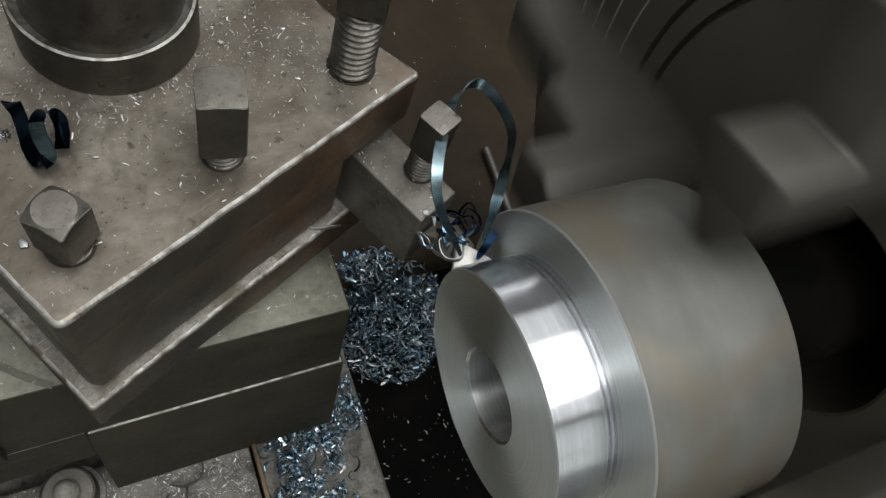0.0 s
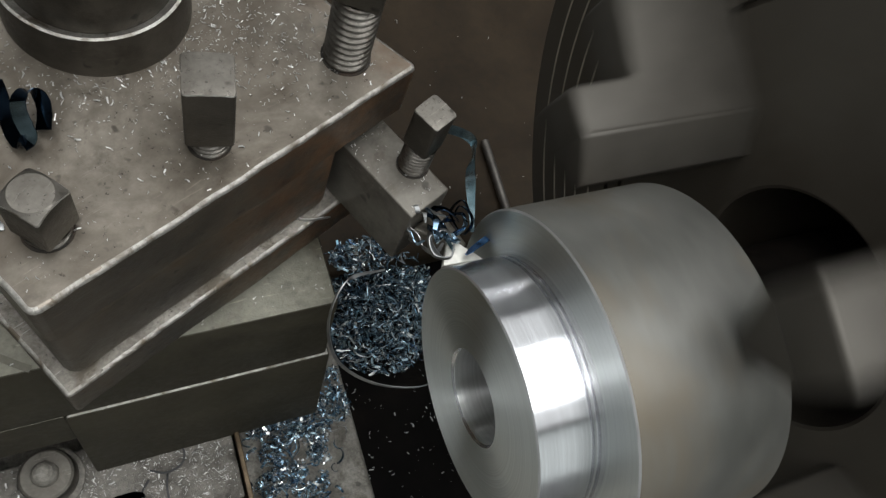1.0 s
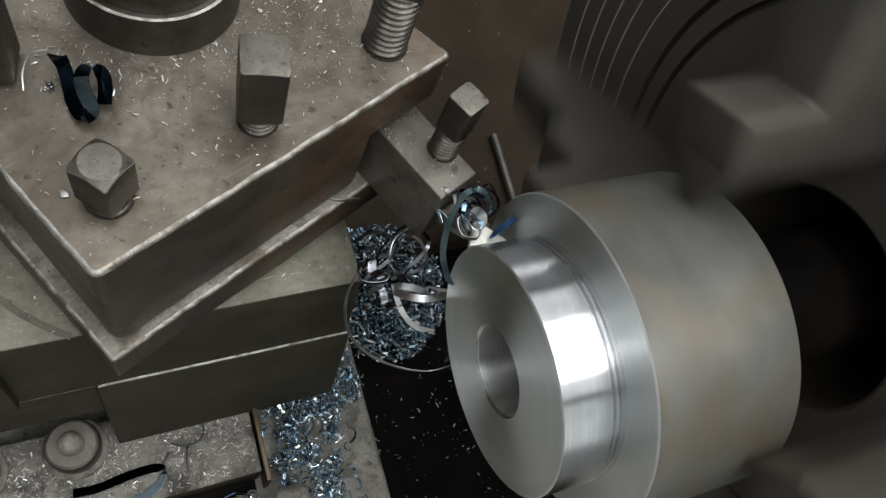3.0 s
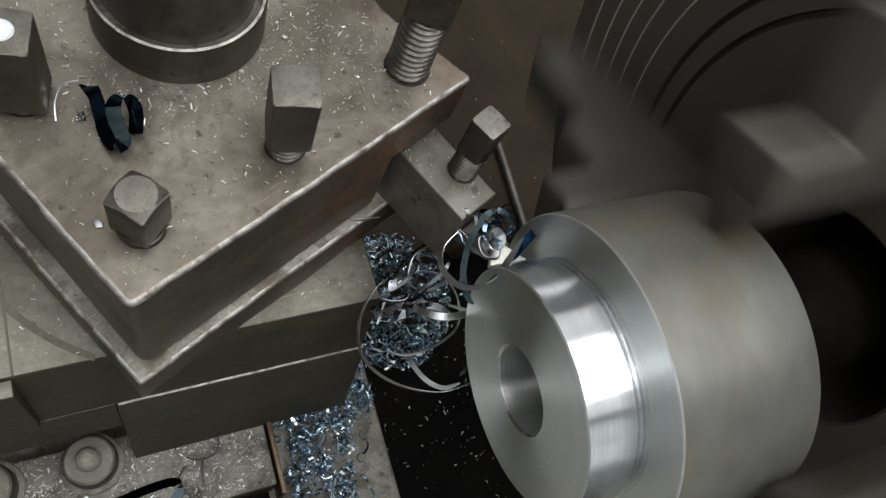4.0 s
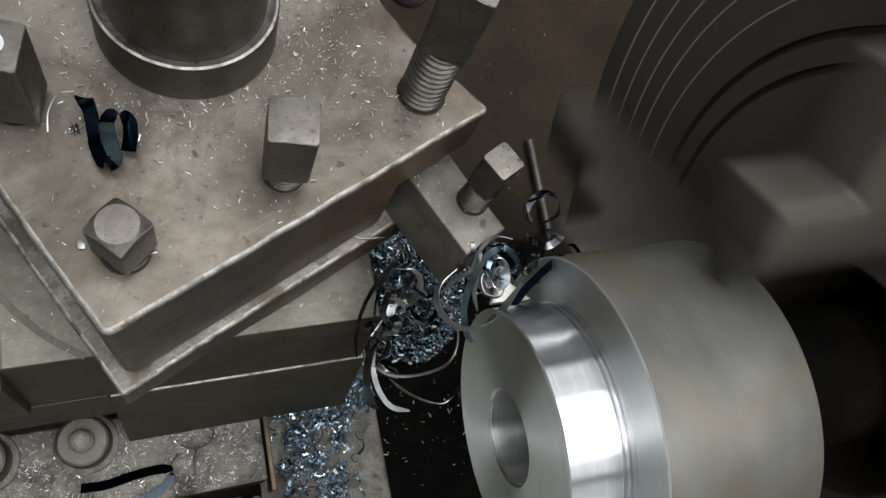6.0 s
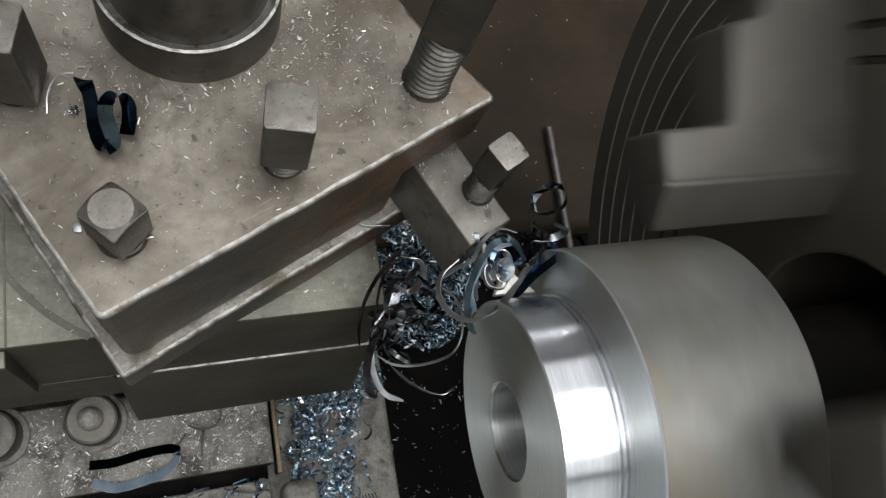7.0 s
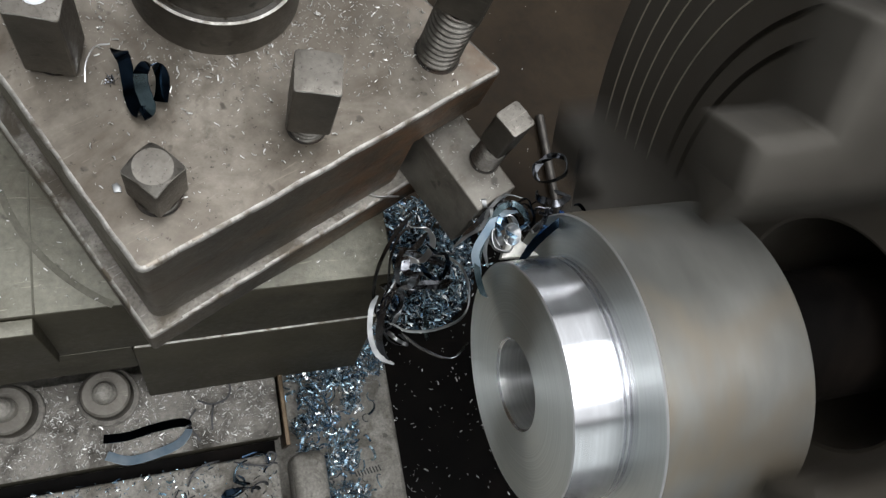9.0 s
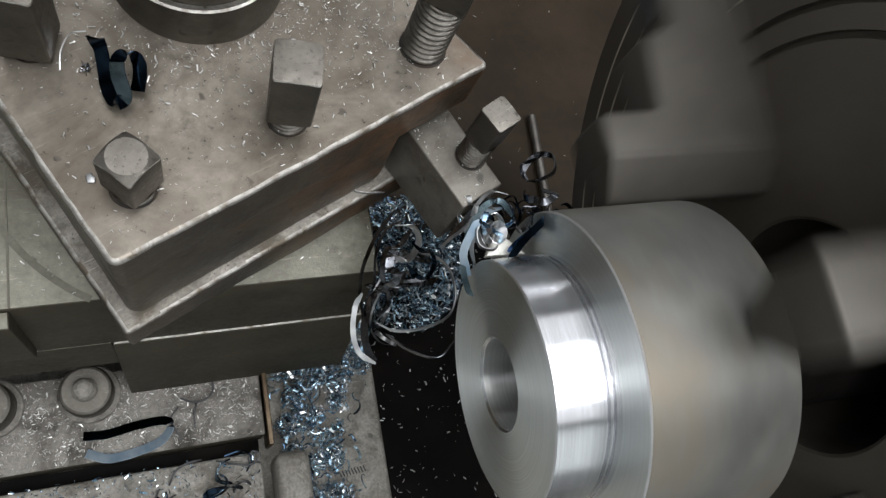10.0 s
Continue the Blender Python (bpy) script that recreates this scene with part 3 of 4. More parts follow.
def chuck():
    c = thing("lathe_chuck", "large dark four-jaw lathe chuck, spinning", "chuck", AXLE)
    def face_x(r):
        return 0.283 + 0.015 * (r - 0.053) / 0.2

    prof = [(0.001, 0.38), (0.051, 0.38), (0.053, 0.378), (0.053, 0.284), (0.0545, 0.2832)]
    for r in (0.132, 0.146):
        prof += [(r - 0.0018, face_x(r)), (r - 0.0012, face_x(r) + 0.004), (r + 0.0012, face_x(r) + 0.004), (r + 0.0018, face_x(r))]
    prof += [(0.246, face_x(0.246)), (0.25, face_x(0.25) + 0.003), (0.25, 0.395), (0.24, 0.4), (0.001, 0.4)]
    part("body", revolve(prof, 128, "x"), CHUCK, c)
    for r in (0.1655, 0.182, 0.196, 0.211, 0.227):
        x = face_x(r)
        part("scribed_ring", revolve([(r - 0.0008, x + 0.0002), (r - 0.0004, x - 0.0006), (r + 0.0004, x - 0.0006), (r + 0.0008, x + 0.0002)], 128, "x"), RING, c, "bright scribed ring on the chuck face")
    for k in range(4):
        turn = pose(0, 0, 0, 90 * k)
        # side view of a stepped jaw: (x, radius), then the wedge that grips the billet
        side = [(0.287, 0.086), (0.1975, 0.086), (0.1975, 0.1077), (0.2285, 0.1085), (0.232, 0.148), (0.247, 0.15), (0.256, 0.226), (0.2965, 0.228)]
        bm = prism(side, -0.0156, 0.0156, 0.0026, 3)
        grip = prism([(-0.0152, 0.0885), (-0.0152, 0.0858), (-0.003, 0.0692), (0.003, 0.0692), (0.0152, 0.0858), (0.0152, 0.0885)], 0.1978, 0.287, 0.0006, 2)
        bmesh.ops.transform(grip, matrix=Matrix(((0, 0, 1, 0), (1, 0, 0, 0), (0, 1, 0, 0), (0, 0, 0, 1))), verts=grip.verts)
        bmesh.ops.transform(bm, matrix=Matrix(((1, 0, 0, 0), (0, 0, 1, 0), (0, 1, 0, 0), (0, 0, 0, 1))), verts=bm.verts)
        held = bpy.data.meshes.new("grip")
        grip.to_mesh(held)
        grip.free()
        bm.from_mesh(held)
        bmesh.ops.recalc_face_normals(bm, faces=bm.faces)
        j = part("jaw", bm, JAW, c, "stepped grey steel jaw")
        j.matrix_local = turn
        scr = revolve([(0.001, 0.0), (0.0085, 0.0), (0.009, -0.0006), (0.009, 0.006)], 24, "x")
        t = part("jaw_screw", scr, INK, j, "dark socket screw in the jaw")
        t.matrix_local = pose(0.2486, 0, 0.17, 0, 7, 0)
    return c


def billet():
    w = thing("steel_billet", "half-turned round steel workpiece with a bored hole", "workpiece", AXLE)
    a, b, x2, x3 = 0.049, 0.066, 0.1568, 0.2185
    part("front_face", revolve([(0.0187, 0.1316), (a - 0.0006, 0.1315)], 160, "x"), FACED, w)
    part("front_chamfer", revolve([(a - 0.0006, 0.1315), (a, 0.132)], 160, "x"), RIM, w, "bright chamfered front edge")
    part("turned_step", revolve([(a, 0.132), (a, 0.1508), (a - 0.0013, 0.1512), (a - 0.0013, 0.1519), (a - 0.0001, 0.1523), (a - 0.0001, 0.1531), (a - 0.0014, 0.1535), (a - 0.0014, 0.1543), (a - 0.0001, 0.1547), (a - 0.0001, x2)], 160, "x"), TURNED, w, "bright turned step")
    part("shoulder", revolve([(a - 0.0002, x2), (a + 0.006, x2 - 0.0002), (b - 0.0006, x2)], 160, "x"), FACED, w)
    part("rim_chamfer", revolve([(b - 0.0006, x2), (b, x2 + 0.0006)], 160, "x"), RIM, w, "bright chamfered rim")
    part("raw_skin", revolve([(b, x2 + 0.0006), (b, x3 - 0.001), (b - 0.001, x3), (0.031, x3 + 0.0004)], 160, "x"), BILLET, w, "mottled raw steel skin")
    # unseen arbor, black so that the hollow behind the billet stays shaded
    part("arbor", revolve([(0.031, x3 + 0.0002), (0.03, x3 + 0.001), (0.03, 0.3795), (0.001, 0.3796)], 64, "x"), TRAY, w, "added arbor that carries the billet, painted black as the shade there")
    part("bore_chamfer", revolve([(0.0187, 0.1316), (0.0178, 0.1325)], 96, "x"), TURNED, w, "bright chamfer round the bore")
    bore = [(0.0178, 0.1325)]
    for i in range(70):
        x = 0.1328 + i * 0.0009
        bore += [(0.0176 + 0.0001 * (i % 2) * (0.4 + 0.6 * abs(math.sin(i * 1.7))), x)]
    bore += [(0.0172, 0.2), (0.0001, 0.2)]
    part("bore", revolve(bore, 96, "x"), BORE, w, "rough bored hole")
    return w


CHUCK_THING = chuck()
BILLET_THING = billet()


def rod():
    bm = revolve([(0.0005, -0.071), (0.0038, -0.0705), (0.0043, -0.0695), (0.0043, 0.0695), (0.0038, 0.0705), (0.0005, 0.071)], 24)
    r = tagged(part("steel_rod", bm, ROD), "thin dark steel rod lying on the brown casting", "rod")
    r.matrix_world = pose(0.357, 0.166, -0.0953, 90, 0, -3)
    return r


rod()


# ---- swarf ----
def swarf(pts, width, material, label, flat=(0, 0, 1), twist=0.0, n=60, at=None, thick=0.0004, group="", other=None, spans=(), taper=True):
    """One strip of swarf; with at, its mesh is laid round that pivot."""
    piv = Vector(at) if at else Vector((0, 0, 0))
    ob = part("swarf_ribbon", ribbon([Vector(p) - piv for p in pts], width, thick, n, flat, twist, taper), material)
    if other:
        ob.data.materials.append(other)
        m = len(ob.data.polygons)
        for i, f in enumerate(ob.data.polygons):
            f.material_index = int(any(a <= i / m < b for a, b in spans))
    ob.location = piv
    return tagged(ob, label, "metal chip", group)


swarf([(-0.0010, 0.0728, 0.3045), (-0.0002, 0.0722, 0.3062), (0.0009, 0.0697, 0.3075), (0.0015, 0.0669, 0.3066), (0.0019, 0.0618, 0.304), (0.0023, 0.0571, 0.3032), (0.0036, 0.0528, 0.3032), (0.0056, 0.0508, 0.304), (0.0073, 0.0519, 0.305),
       (0.0068, 0.0549, 0.306), (0.0059, 0.0588, 0.3066), (0.0059, 0.0632, 0.3072), (0.0077, 0.0661, 0.3075), (0.0103, 0.0661, 0.307), (0.0122, 0.0638, 0.306), (0.0122, 0.0599, 0.3045), (0.011, 0.0551, 0.303)],
      0.0048, CHIP_DEEP, "dark blue folded curl of swarf lying on the tool post", (1, -0.5, 0.35), n=150, other=CHIP_TEAL, spans=((0.47, 0.68),), taper=False)
swarf([(-0.0115, 0.0645, 0.3006), (-0.0106, 0.0700, 0.303), (-0.0075, 0.0747, 0.305), (-0.0027, 0.0752, 0.306)], 0.0005, CHIP_SILVER, "thin silver wire of swarf beside a bolt")
swarf([(-0.0455, -0.0246, 0.0385), (-0.0324, -0.0252, 0.0385), (-0.0164, -0.0228, 0.0385), (-0.0017, -0.0222, 0.0385), (0.0032, -0.0255, 0.0388), (-0.0022, -0.0334, 0.0388),
       (-0.0136, -0.0375, 0.0388), (-0.0317, -0.0395, 0.0388), (-0.0444, -0.0345, 0.0388)], 0.0062, CHIP_DEEP, "long dark and light blue strip of swarf folded on the carriage", (0.1, -1, 0.6), n=80, other=CHIP_PALE, spans=((0.52, 1.0),), taper=False)
swarf([(0.0103, 0.0013, 0.0358), (0.0197, 0.0053, 0.0365), (0.0291, -0.0025, 0.0365), (0.0273, -0.0111, 0.0365), (0.0179, -0.0138, 0.0362), (0.0093, -0.0101, 0.0358)], 0.0012, CHIP_BLACK, "dark wiry ring of swarf on the carriage", thick=0.0011)
swarf([(0.0186, -0.0139, 0.0358), (0.0169, -0.0217, 0.0362), (0.0165, -0.0295, 0.0358)], 0.0016, CHIP_BLACK, "dark wiry scrap of swarf on the carriage", thick=0.0011)
swarf([(0.0079, -0.0151, 0.0358), (0.003, -0.0229, 0.0362), (0.0085, -0.035, 0.0358)], 0.001, CHIP_BLACK, "dark wiry hook of swarf on the carriage", thick=0.0011)
swarf([(-0.0016, -0.0599, 0.0195), (0.0026, -0.0525, 0.021), (0.0096, -0.049, 0.021), (0.0185, -0.048, 0.0195)], 0.003, CHIP_BLACK, "dark bent strip of swarf on the ledge", thick=0.0011)
swarf([(0.027, -0.0503, 0.0195), (0.0396, -0.0546, 0.021), (0.0492, -0.056, 0.0215), (0.0536, -0.051, 0.022), (0.0495, -0.0484, 0.022), (0.0467, -0.0534, 0.0215), (0.054, -0.056, 0.0195)], 0.0025, CHIP_BLACK, "dark looped strip of swarf on the ledge", thick=0.0011)
swarf([(0.0176, -0.0705, 0.0195), (0.0313, -0.068, 0.023), (0.0415, -0.0689, 0.0195)], 0.007, CHIP_DEEP, "dark shiny curl of swarf on the ledge", (0.3, 1, 0.3), 0.3)
swarf([(-0.03, -0.066, 0.0195), (-0.018, -0.072, 0.022), (-0.008, -0.066, 0.0195)], 0.006, CHIP_DEEP, "dark shiny curl of swarf on the ledge", (0.3, 1, 0.3), 0.3)
swarf([(0.0895, 0.0489, 0.2288), (0.0952, 0.0436, 0.2292), (0.1067, 0.0428, 0.2288)], 0.002, CHIP_SILVER, "bright curved sliver of swarf on the flange")


def ledge_clutter():
    """Dark bent strips left lying on the lower ledge."""
    r = random.Random(29)
    for k in range(12):
        x, y, turn, size = r.uniform(-0.075, 0.05), r.uniform(-0.088, -0.053), r.uniform(0, 6.3), r.uniform(0.004, 0.009)
        pts = [(x + size * math.cos(turn + 0.75 * i) * (1 + 0.15 * i), y + size * math.sin(turn + 0.75 * i), 0.0195 + 0.0012 * (i % 3)) for i in range(5)]
        swarf(pts, r.uniform(0.001, 0.0034), r.choice([CHIP_BLACK, CHIP_BLACK, CHIP_DEEP, CHIP_BLUE]), "dark bent strip of swarf on the ledge", (0.2, 0.3, 1), r.uniform(-0.1, 0.2), 30, thick=0.0008, group="ledge strips")


ledge_clutter()


def scatter(name, me, material, label):
    me.materials.append(material)
    ob = new(name, me)
    return tagged(ob, label, "metal chips", kind="stuff")


rng = random.Random(7)
inv_post = POST.inverted()


def on_plate():
    spots = []
    while len(spots) < 2400:
        u, v = rng.uniform(0.002, 0.139), rng.uniform(0.001, 0.145)
        p = POST @ Vector((u, v, 0.3004))
        d = math.hypot(p.x - 0.0335, p.y - 0.1035)
        near = math.exp(-((d - 0.034) / 0.012) ** 2) + 0.9 * math.exp(-((p.x - 0.085) ** 2 + (p.y - 0.085) ** 2) / 0.0006) + 0.1
        if d > 0.0305 and rng.random() < near:
            spots.append((p, rng.choice((0.5, 0.7, 0.9, 1.2, 1.9, 2.8))))
    for x, y in ((0.0075, 0.0235), (0.0577, 0.0452), (0.111, 0.0725), (-0.0195, 0.0745)):
        for _ in range(40):
            a, r = rng.uniform(0, 6.3), rng.uniform(0.0088, 0.015)
            spots.append((Vector((x + r * math.cos(a), y + r * math.sin(a), 0.3004)), rng.choice((0.4, 0.7))))
    scatter("plate_chips", slivers(rng, spots, 0.00055), CHIP_FINE, "fine bright chips strewn over the tool post")


def on_box(name, n, x0, x1, y0, y1, z, size, material, label, deep=0.0):
    spots = []
    for _ in range(n):
        x, y = rng.uniform(x0, x1), rng.uniform(y0, y1)
        if noise.noise(Vector((x * 40, y * 40, 3))) > -0.25 or rng.random() < 0.25:
            spots.append((Vector((x, y, z + rng.uniform(0, deep))), rng.choice((0.5, 0.8, 1.0, 1.6))))
    scatter(name, slivers(rng, spots, size), material, label)


def heap(name, n, cx, cy, rx, ry, z, height, size, label):
    spots = []
    for _ in range(n):
        a, r = rng.uniform(0, 6.283), math.sqrt(rng.random())
        x, y = cx + rx * r * math.cos(a), cy + ry * r * math.sin(a)
        top = height * (1 - r * r) * (0.7 + 0.5 * noise.noise(Vector((x * 30, y * 30, 0))))
        spots.append((Vector((x, y, z + max(0, top) * rng.uniform(0.3, 1))), rng.choice((0.5, 0.8, 1.0, 1.5))))
    scatter(name, slivers(rng, spots, size), CHIPS_DARKER, label)


on_plate()
on_box("carriage_chips", 3600, -0.16, 0.056, -0.038, 0.012, 0.0352, 0.00135, CHIP_FINE, "fine bright chips strewn over the carriage")
on_box("ledge_chips", 1500, -0.12, 0.053, -0.11, -0.048, 0.0184, 0.002, CHIPS, "mixed chips strewn over the lower ledge")
on_box("slide_chips", 420, -0.1, 0.11, 0.02, 0.08, 0.1903, 0.0009, CHIP_FINE, "fine bright chips on the slide")
spots = []
for _ in range(15000):
    x, y = rng.uniform(0.063, 0.138), rng.uniform(-0.12, 0.03)
    bare = 3.2 * max(0.0, (x - 0.106) / 0.03) * min(1.0, max(0.0, (0.0 - y) / 0.05)) + 0.9 * max(0.0, (0.078 - x) / 0.014)
    if 1.3 * noise.noise(Vector((x * 75, y * 75, 9))) + rng.uniform(-0.3, 0.3) > bare - 0.25:
        spots.append((Vector((x, y, 0.0006 + rng.uniform(0, 0.008))), rng.choice((0.4, 0.6, 1.0, 1.6))))
scatter("floor_chips", slivers(rng, spots, 0.0026, 0.1), CHIPS, "blue and silver chips heaped on the carriage floor")
on_box("tray_specks", 640, 0.142, 0.36, -0.2, 0.12, -0.1396, 0.0022, CHIP_FINE, "sparse bright chips on the black tray")
on_box("casting_specks", 50, 0.2, 0.42, 0.14, 0.45, -0.0996, 0.0024, CHIP_FINE, "a few bright specks on the brown casting")
heap("chip_pile", 6500, 0.215, 0.12, 0.062, 0.077, -0.139, 0.04, 0.0045, "pile of blue and silver steel chips in the tray")


heap("shelf_chips", 550, 0.208, 0.146, 0.032, 0.016, -0.0995, 0.008, 0.0045, "blue and silver chips spilt on the brown casting")


def tangle(seed, n, centre, spread, rmin, rmax, wmin, wmax, mats, label):
    """Loose loops and curls of swarf, each a strip of its own."""
    r = random.Random(seed)
    made = []
    for _ in range(n):
        c = Vector((r.gauss(0, spread[0]), r.gauss(0, spread[1]), r.gauss(0, spread[2]))) + Vector(centre)
        tilt = Euler((r.uniform(-1.2, 1.2), r.uniform(-1.2, 1.2), r.uniform(0, 6.3))).to_matrix()
        rad, turns, climb = r.uniform(rmin, rmax), r.uniform(0.5, 1.6), r.uniform(-0.5, 0.9)
        k = 9
        pts = []
        for i in range(k):
            a = 2 * math.pi * turns * i / (k - 1)
            q = rad * (1 + 0.35 * r.uniform(-1, 1))
            pts.append(c + tilt @ Vector((q * math.cos(a), q * math.sin(a), climb * rad * i / k)))
        made.append(swarf(pts, r.uniform(wmin, wmax), r.choice(mats), label, tuple(tilt @ Vector((0, 0.2, 1))), r.uniform(-0.3, 0.3), 56, tuple(c), group="swarf tangle"))
    return made


TIP_CURLS = tangle(3, 4, (0.1345, 0.0115, 0.2625), (0.0045, 0.004, 0.003), 0.004, 0.0085, 0.0012, 0.0028, [CHIP_GREY, CHIP_DARK, CHIP_GREY, CHIP_BLUE], "curled silver swarf tangled round the tool tip")
TIP_DEEP = tangle(5, 6, (0.1425, 0.0185, 0.2625), (0.005, 0.004, 0.003), 0.003, 0.0065, 0.001, 0.0022, [CHIP_DEEP, CHIP_BLUE, CHIP_DARK], "dark blue curled swarf tangled at the cut")
HANG_EARLY = tangle(11, 6, (0.117, 0.012, 0.211), (0.008, 0.009, 0.008), 0.007, 0.013, 0.0015, 0.0035, [CHIP_DARK, CHIP_DARK, CHIP_SILVER], "dark looped swarf hanging below the tool holder")
HANG_LATE = tangle(17, 4, (0.119, 0.012, 0.208), (0.010, 0.009, 0.007), 0.007, 0.016, 0.0015, 0.0042, [CHIP_DARK], "dark looped swarf hanging below the tool holder")
RING_PIVOT = (0.112, -0.006, 0.2)
BIG_RING = swarf([(0.1229, 0.0197, 0.215), (0.1074, 0.0221, 0.207), (0.0945, 0.0085, 0.203), (0.0924, -0.0087, 0.2), (0.1034, -0.0232, 0.2), (0.122, -0.0317, 0.2), (0.1392, -0.0315, 0.202)], 0.0018, CHIP_GREY, "thin springy loop of swarf hanging from the tool", (0.6, 0.2, 0.6), 0.12, 80, RING_PIVOT, group="swarf tangle")
LATE_TIP = tangle(23, 6, (0.157, 0.0205, 0.268), (0.006, 0.006, 0.004), 0.004, 0.009, 0.0014, 0.003, [CHIP_DEEP, CHIP_DARK, CHIP_DARK], "dark springy swarf caught between holder and billet")
SMALL_RING = swarf([(0.0985, 0.004, 0.207), (0.11, 0.0157, 0.208), (0.1249, 0.0194, 0.21), (0.1367, 0.0128, 0.209), (0.1389, -0.0004, 0.207), (0.1334, -0.011, 0.206), (0.1198, -0.0149, 0.205), (0.1062, -0.0139, 0.205), (0.0982, -0.0091, 0.206)],
                   0.0012, CHIP_GREY, "silver ring of swarf hanging below the holder", (0.3, 0.3, 1), 0.1, 90, (0.12, 0.002, 0.205), thick=0.0007, group="swarf tangle")
SIDE_BAND = swarf([(0.1063, 0.0106, 0.2), (0.0976, -0.0021, 0.2), (0.0938, -0.0139, 0.2), (0.0942, -0.0224, 0.2), (0.0968, -0.0259, 0.2)], 0.0036, CHIP_DARK, "broad dark grey band of swarf hanging in the tangle", (1, -0.3, 0.5), 0.04, 50, (0.097, -0.008, 0.2), group="swarf tangle")
HOOK = swarf([(0.1486, 0.0123, 0.268), (0.1414, 0.0188, 0.274), (0.1355, 0.0188, 0.27), (0.1304, 0.0119, 0.262), (0.1275, 0.0018, 0.254), (0.1283, -0.0079, 0.25), (0.13, -0.0118, 0.25)], 0.0026, CHIP_TEAL, "grey hooked ribbon of swarf hanging at the tool tip", (1, -0.2, 0.4), 0.06, 70, (0.132, 0.006, 0.26), group="swarf tangle")
SWEEP = swarf([(0.1418, -0.0034, 0.2615), (0.1491, 0.0037, 0.269), (0.1566, 0.0087, 0.276), (0.1615, 0.0109, 0.281)], 0.003, CHIP_DEEP, "dark blue ribbon of swarf thrown up over the cut", (0.5, -0.7, 0.6), 0.08, 60, (0.1505, 0.003, 0.266), group="swarf tangle")
UNDER_LOOP = swarf([(0.1228, 0.0147, 0.27), (0.1151, 0.0097, 0.266), (0.1138, 0.0021, 0.264), (0.1187, -0.006, 0.264), (0.1263, -0.0086, 0.268), (0.1342, -0.0048, 0.275), (0.141, 0.002, 0.285)], 0.0028, CHIP_GREY, "pale grey loop of swarf slung under the tool tip", (0.5, 0.2, 0.8), 0.05, 70, (0.14, 0.003, 0.266), group="swarf tangle")
LOW_ARC = swarf([(0.1044, -0.0135, 0.2), (0.1129, -0.0224, 0.2), (0.1258, -0.0288, 0.2), (0.1351, -0.0231, 0.203)], 0.0022, CHIP_DARK, "dark sagging arc of swarf", (0.2, 0.2, 1), 0.05, 50, (0.12, -0.02, 0.2), group="swarf tangle")
S_BAND = swarf([(0.0012, 0.0135, 0.008), (-0.0004, 0.0085, 0.003), (-0.001, -0.0027, 0.0), (0.0016, -0.0122, 0.0), (0.0085, -0.0175, 0.002)], 0.0024, CHIP_GREY, "pale silver band of swarf bent like an s", (1, 0.2, 0.4), 0.05, 60, group="swarf tangle")
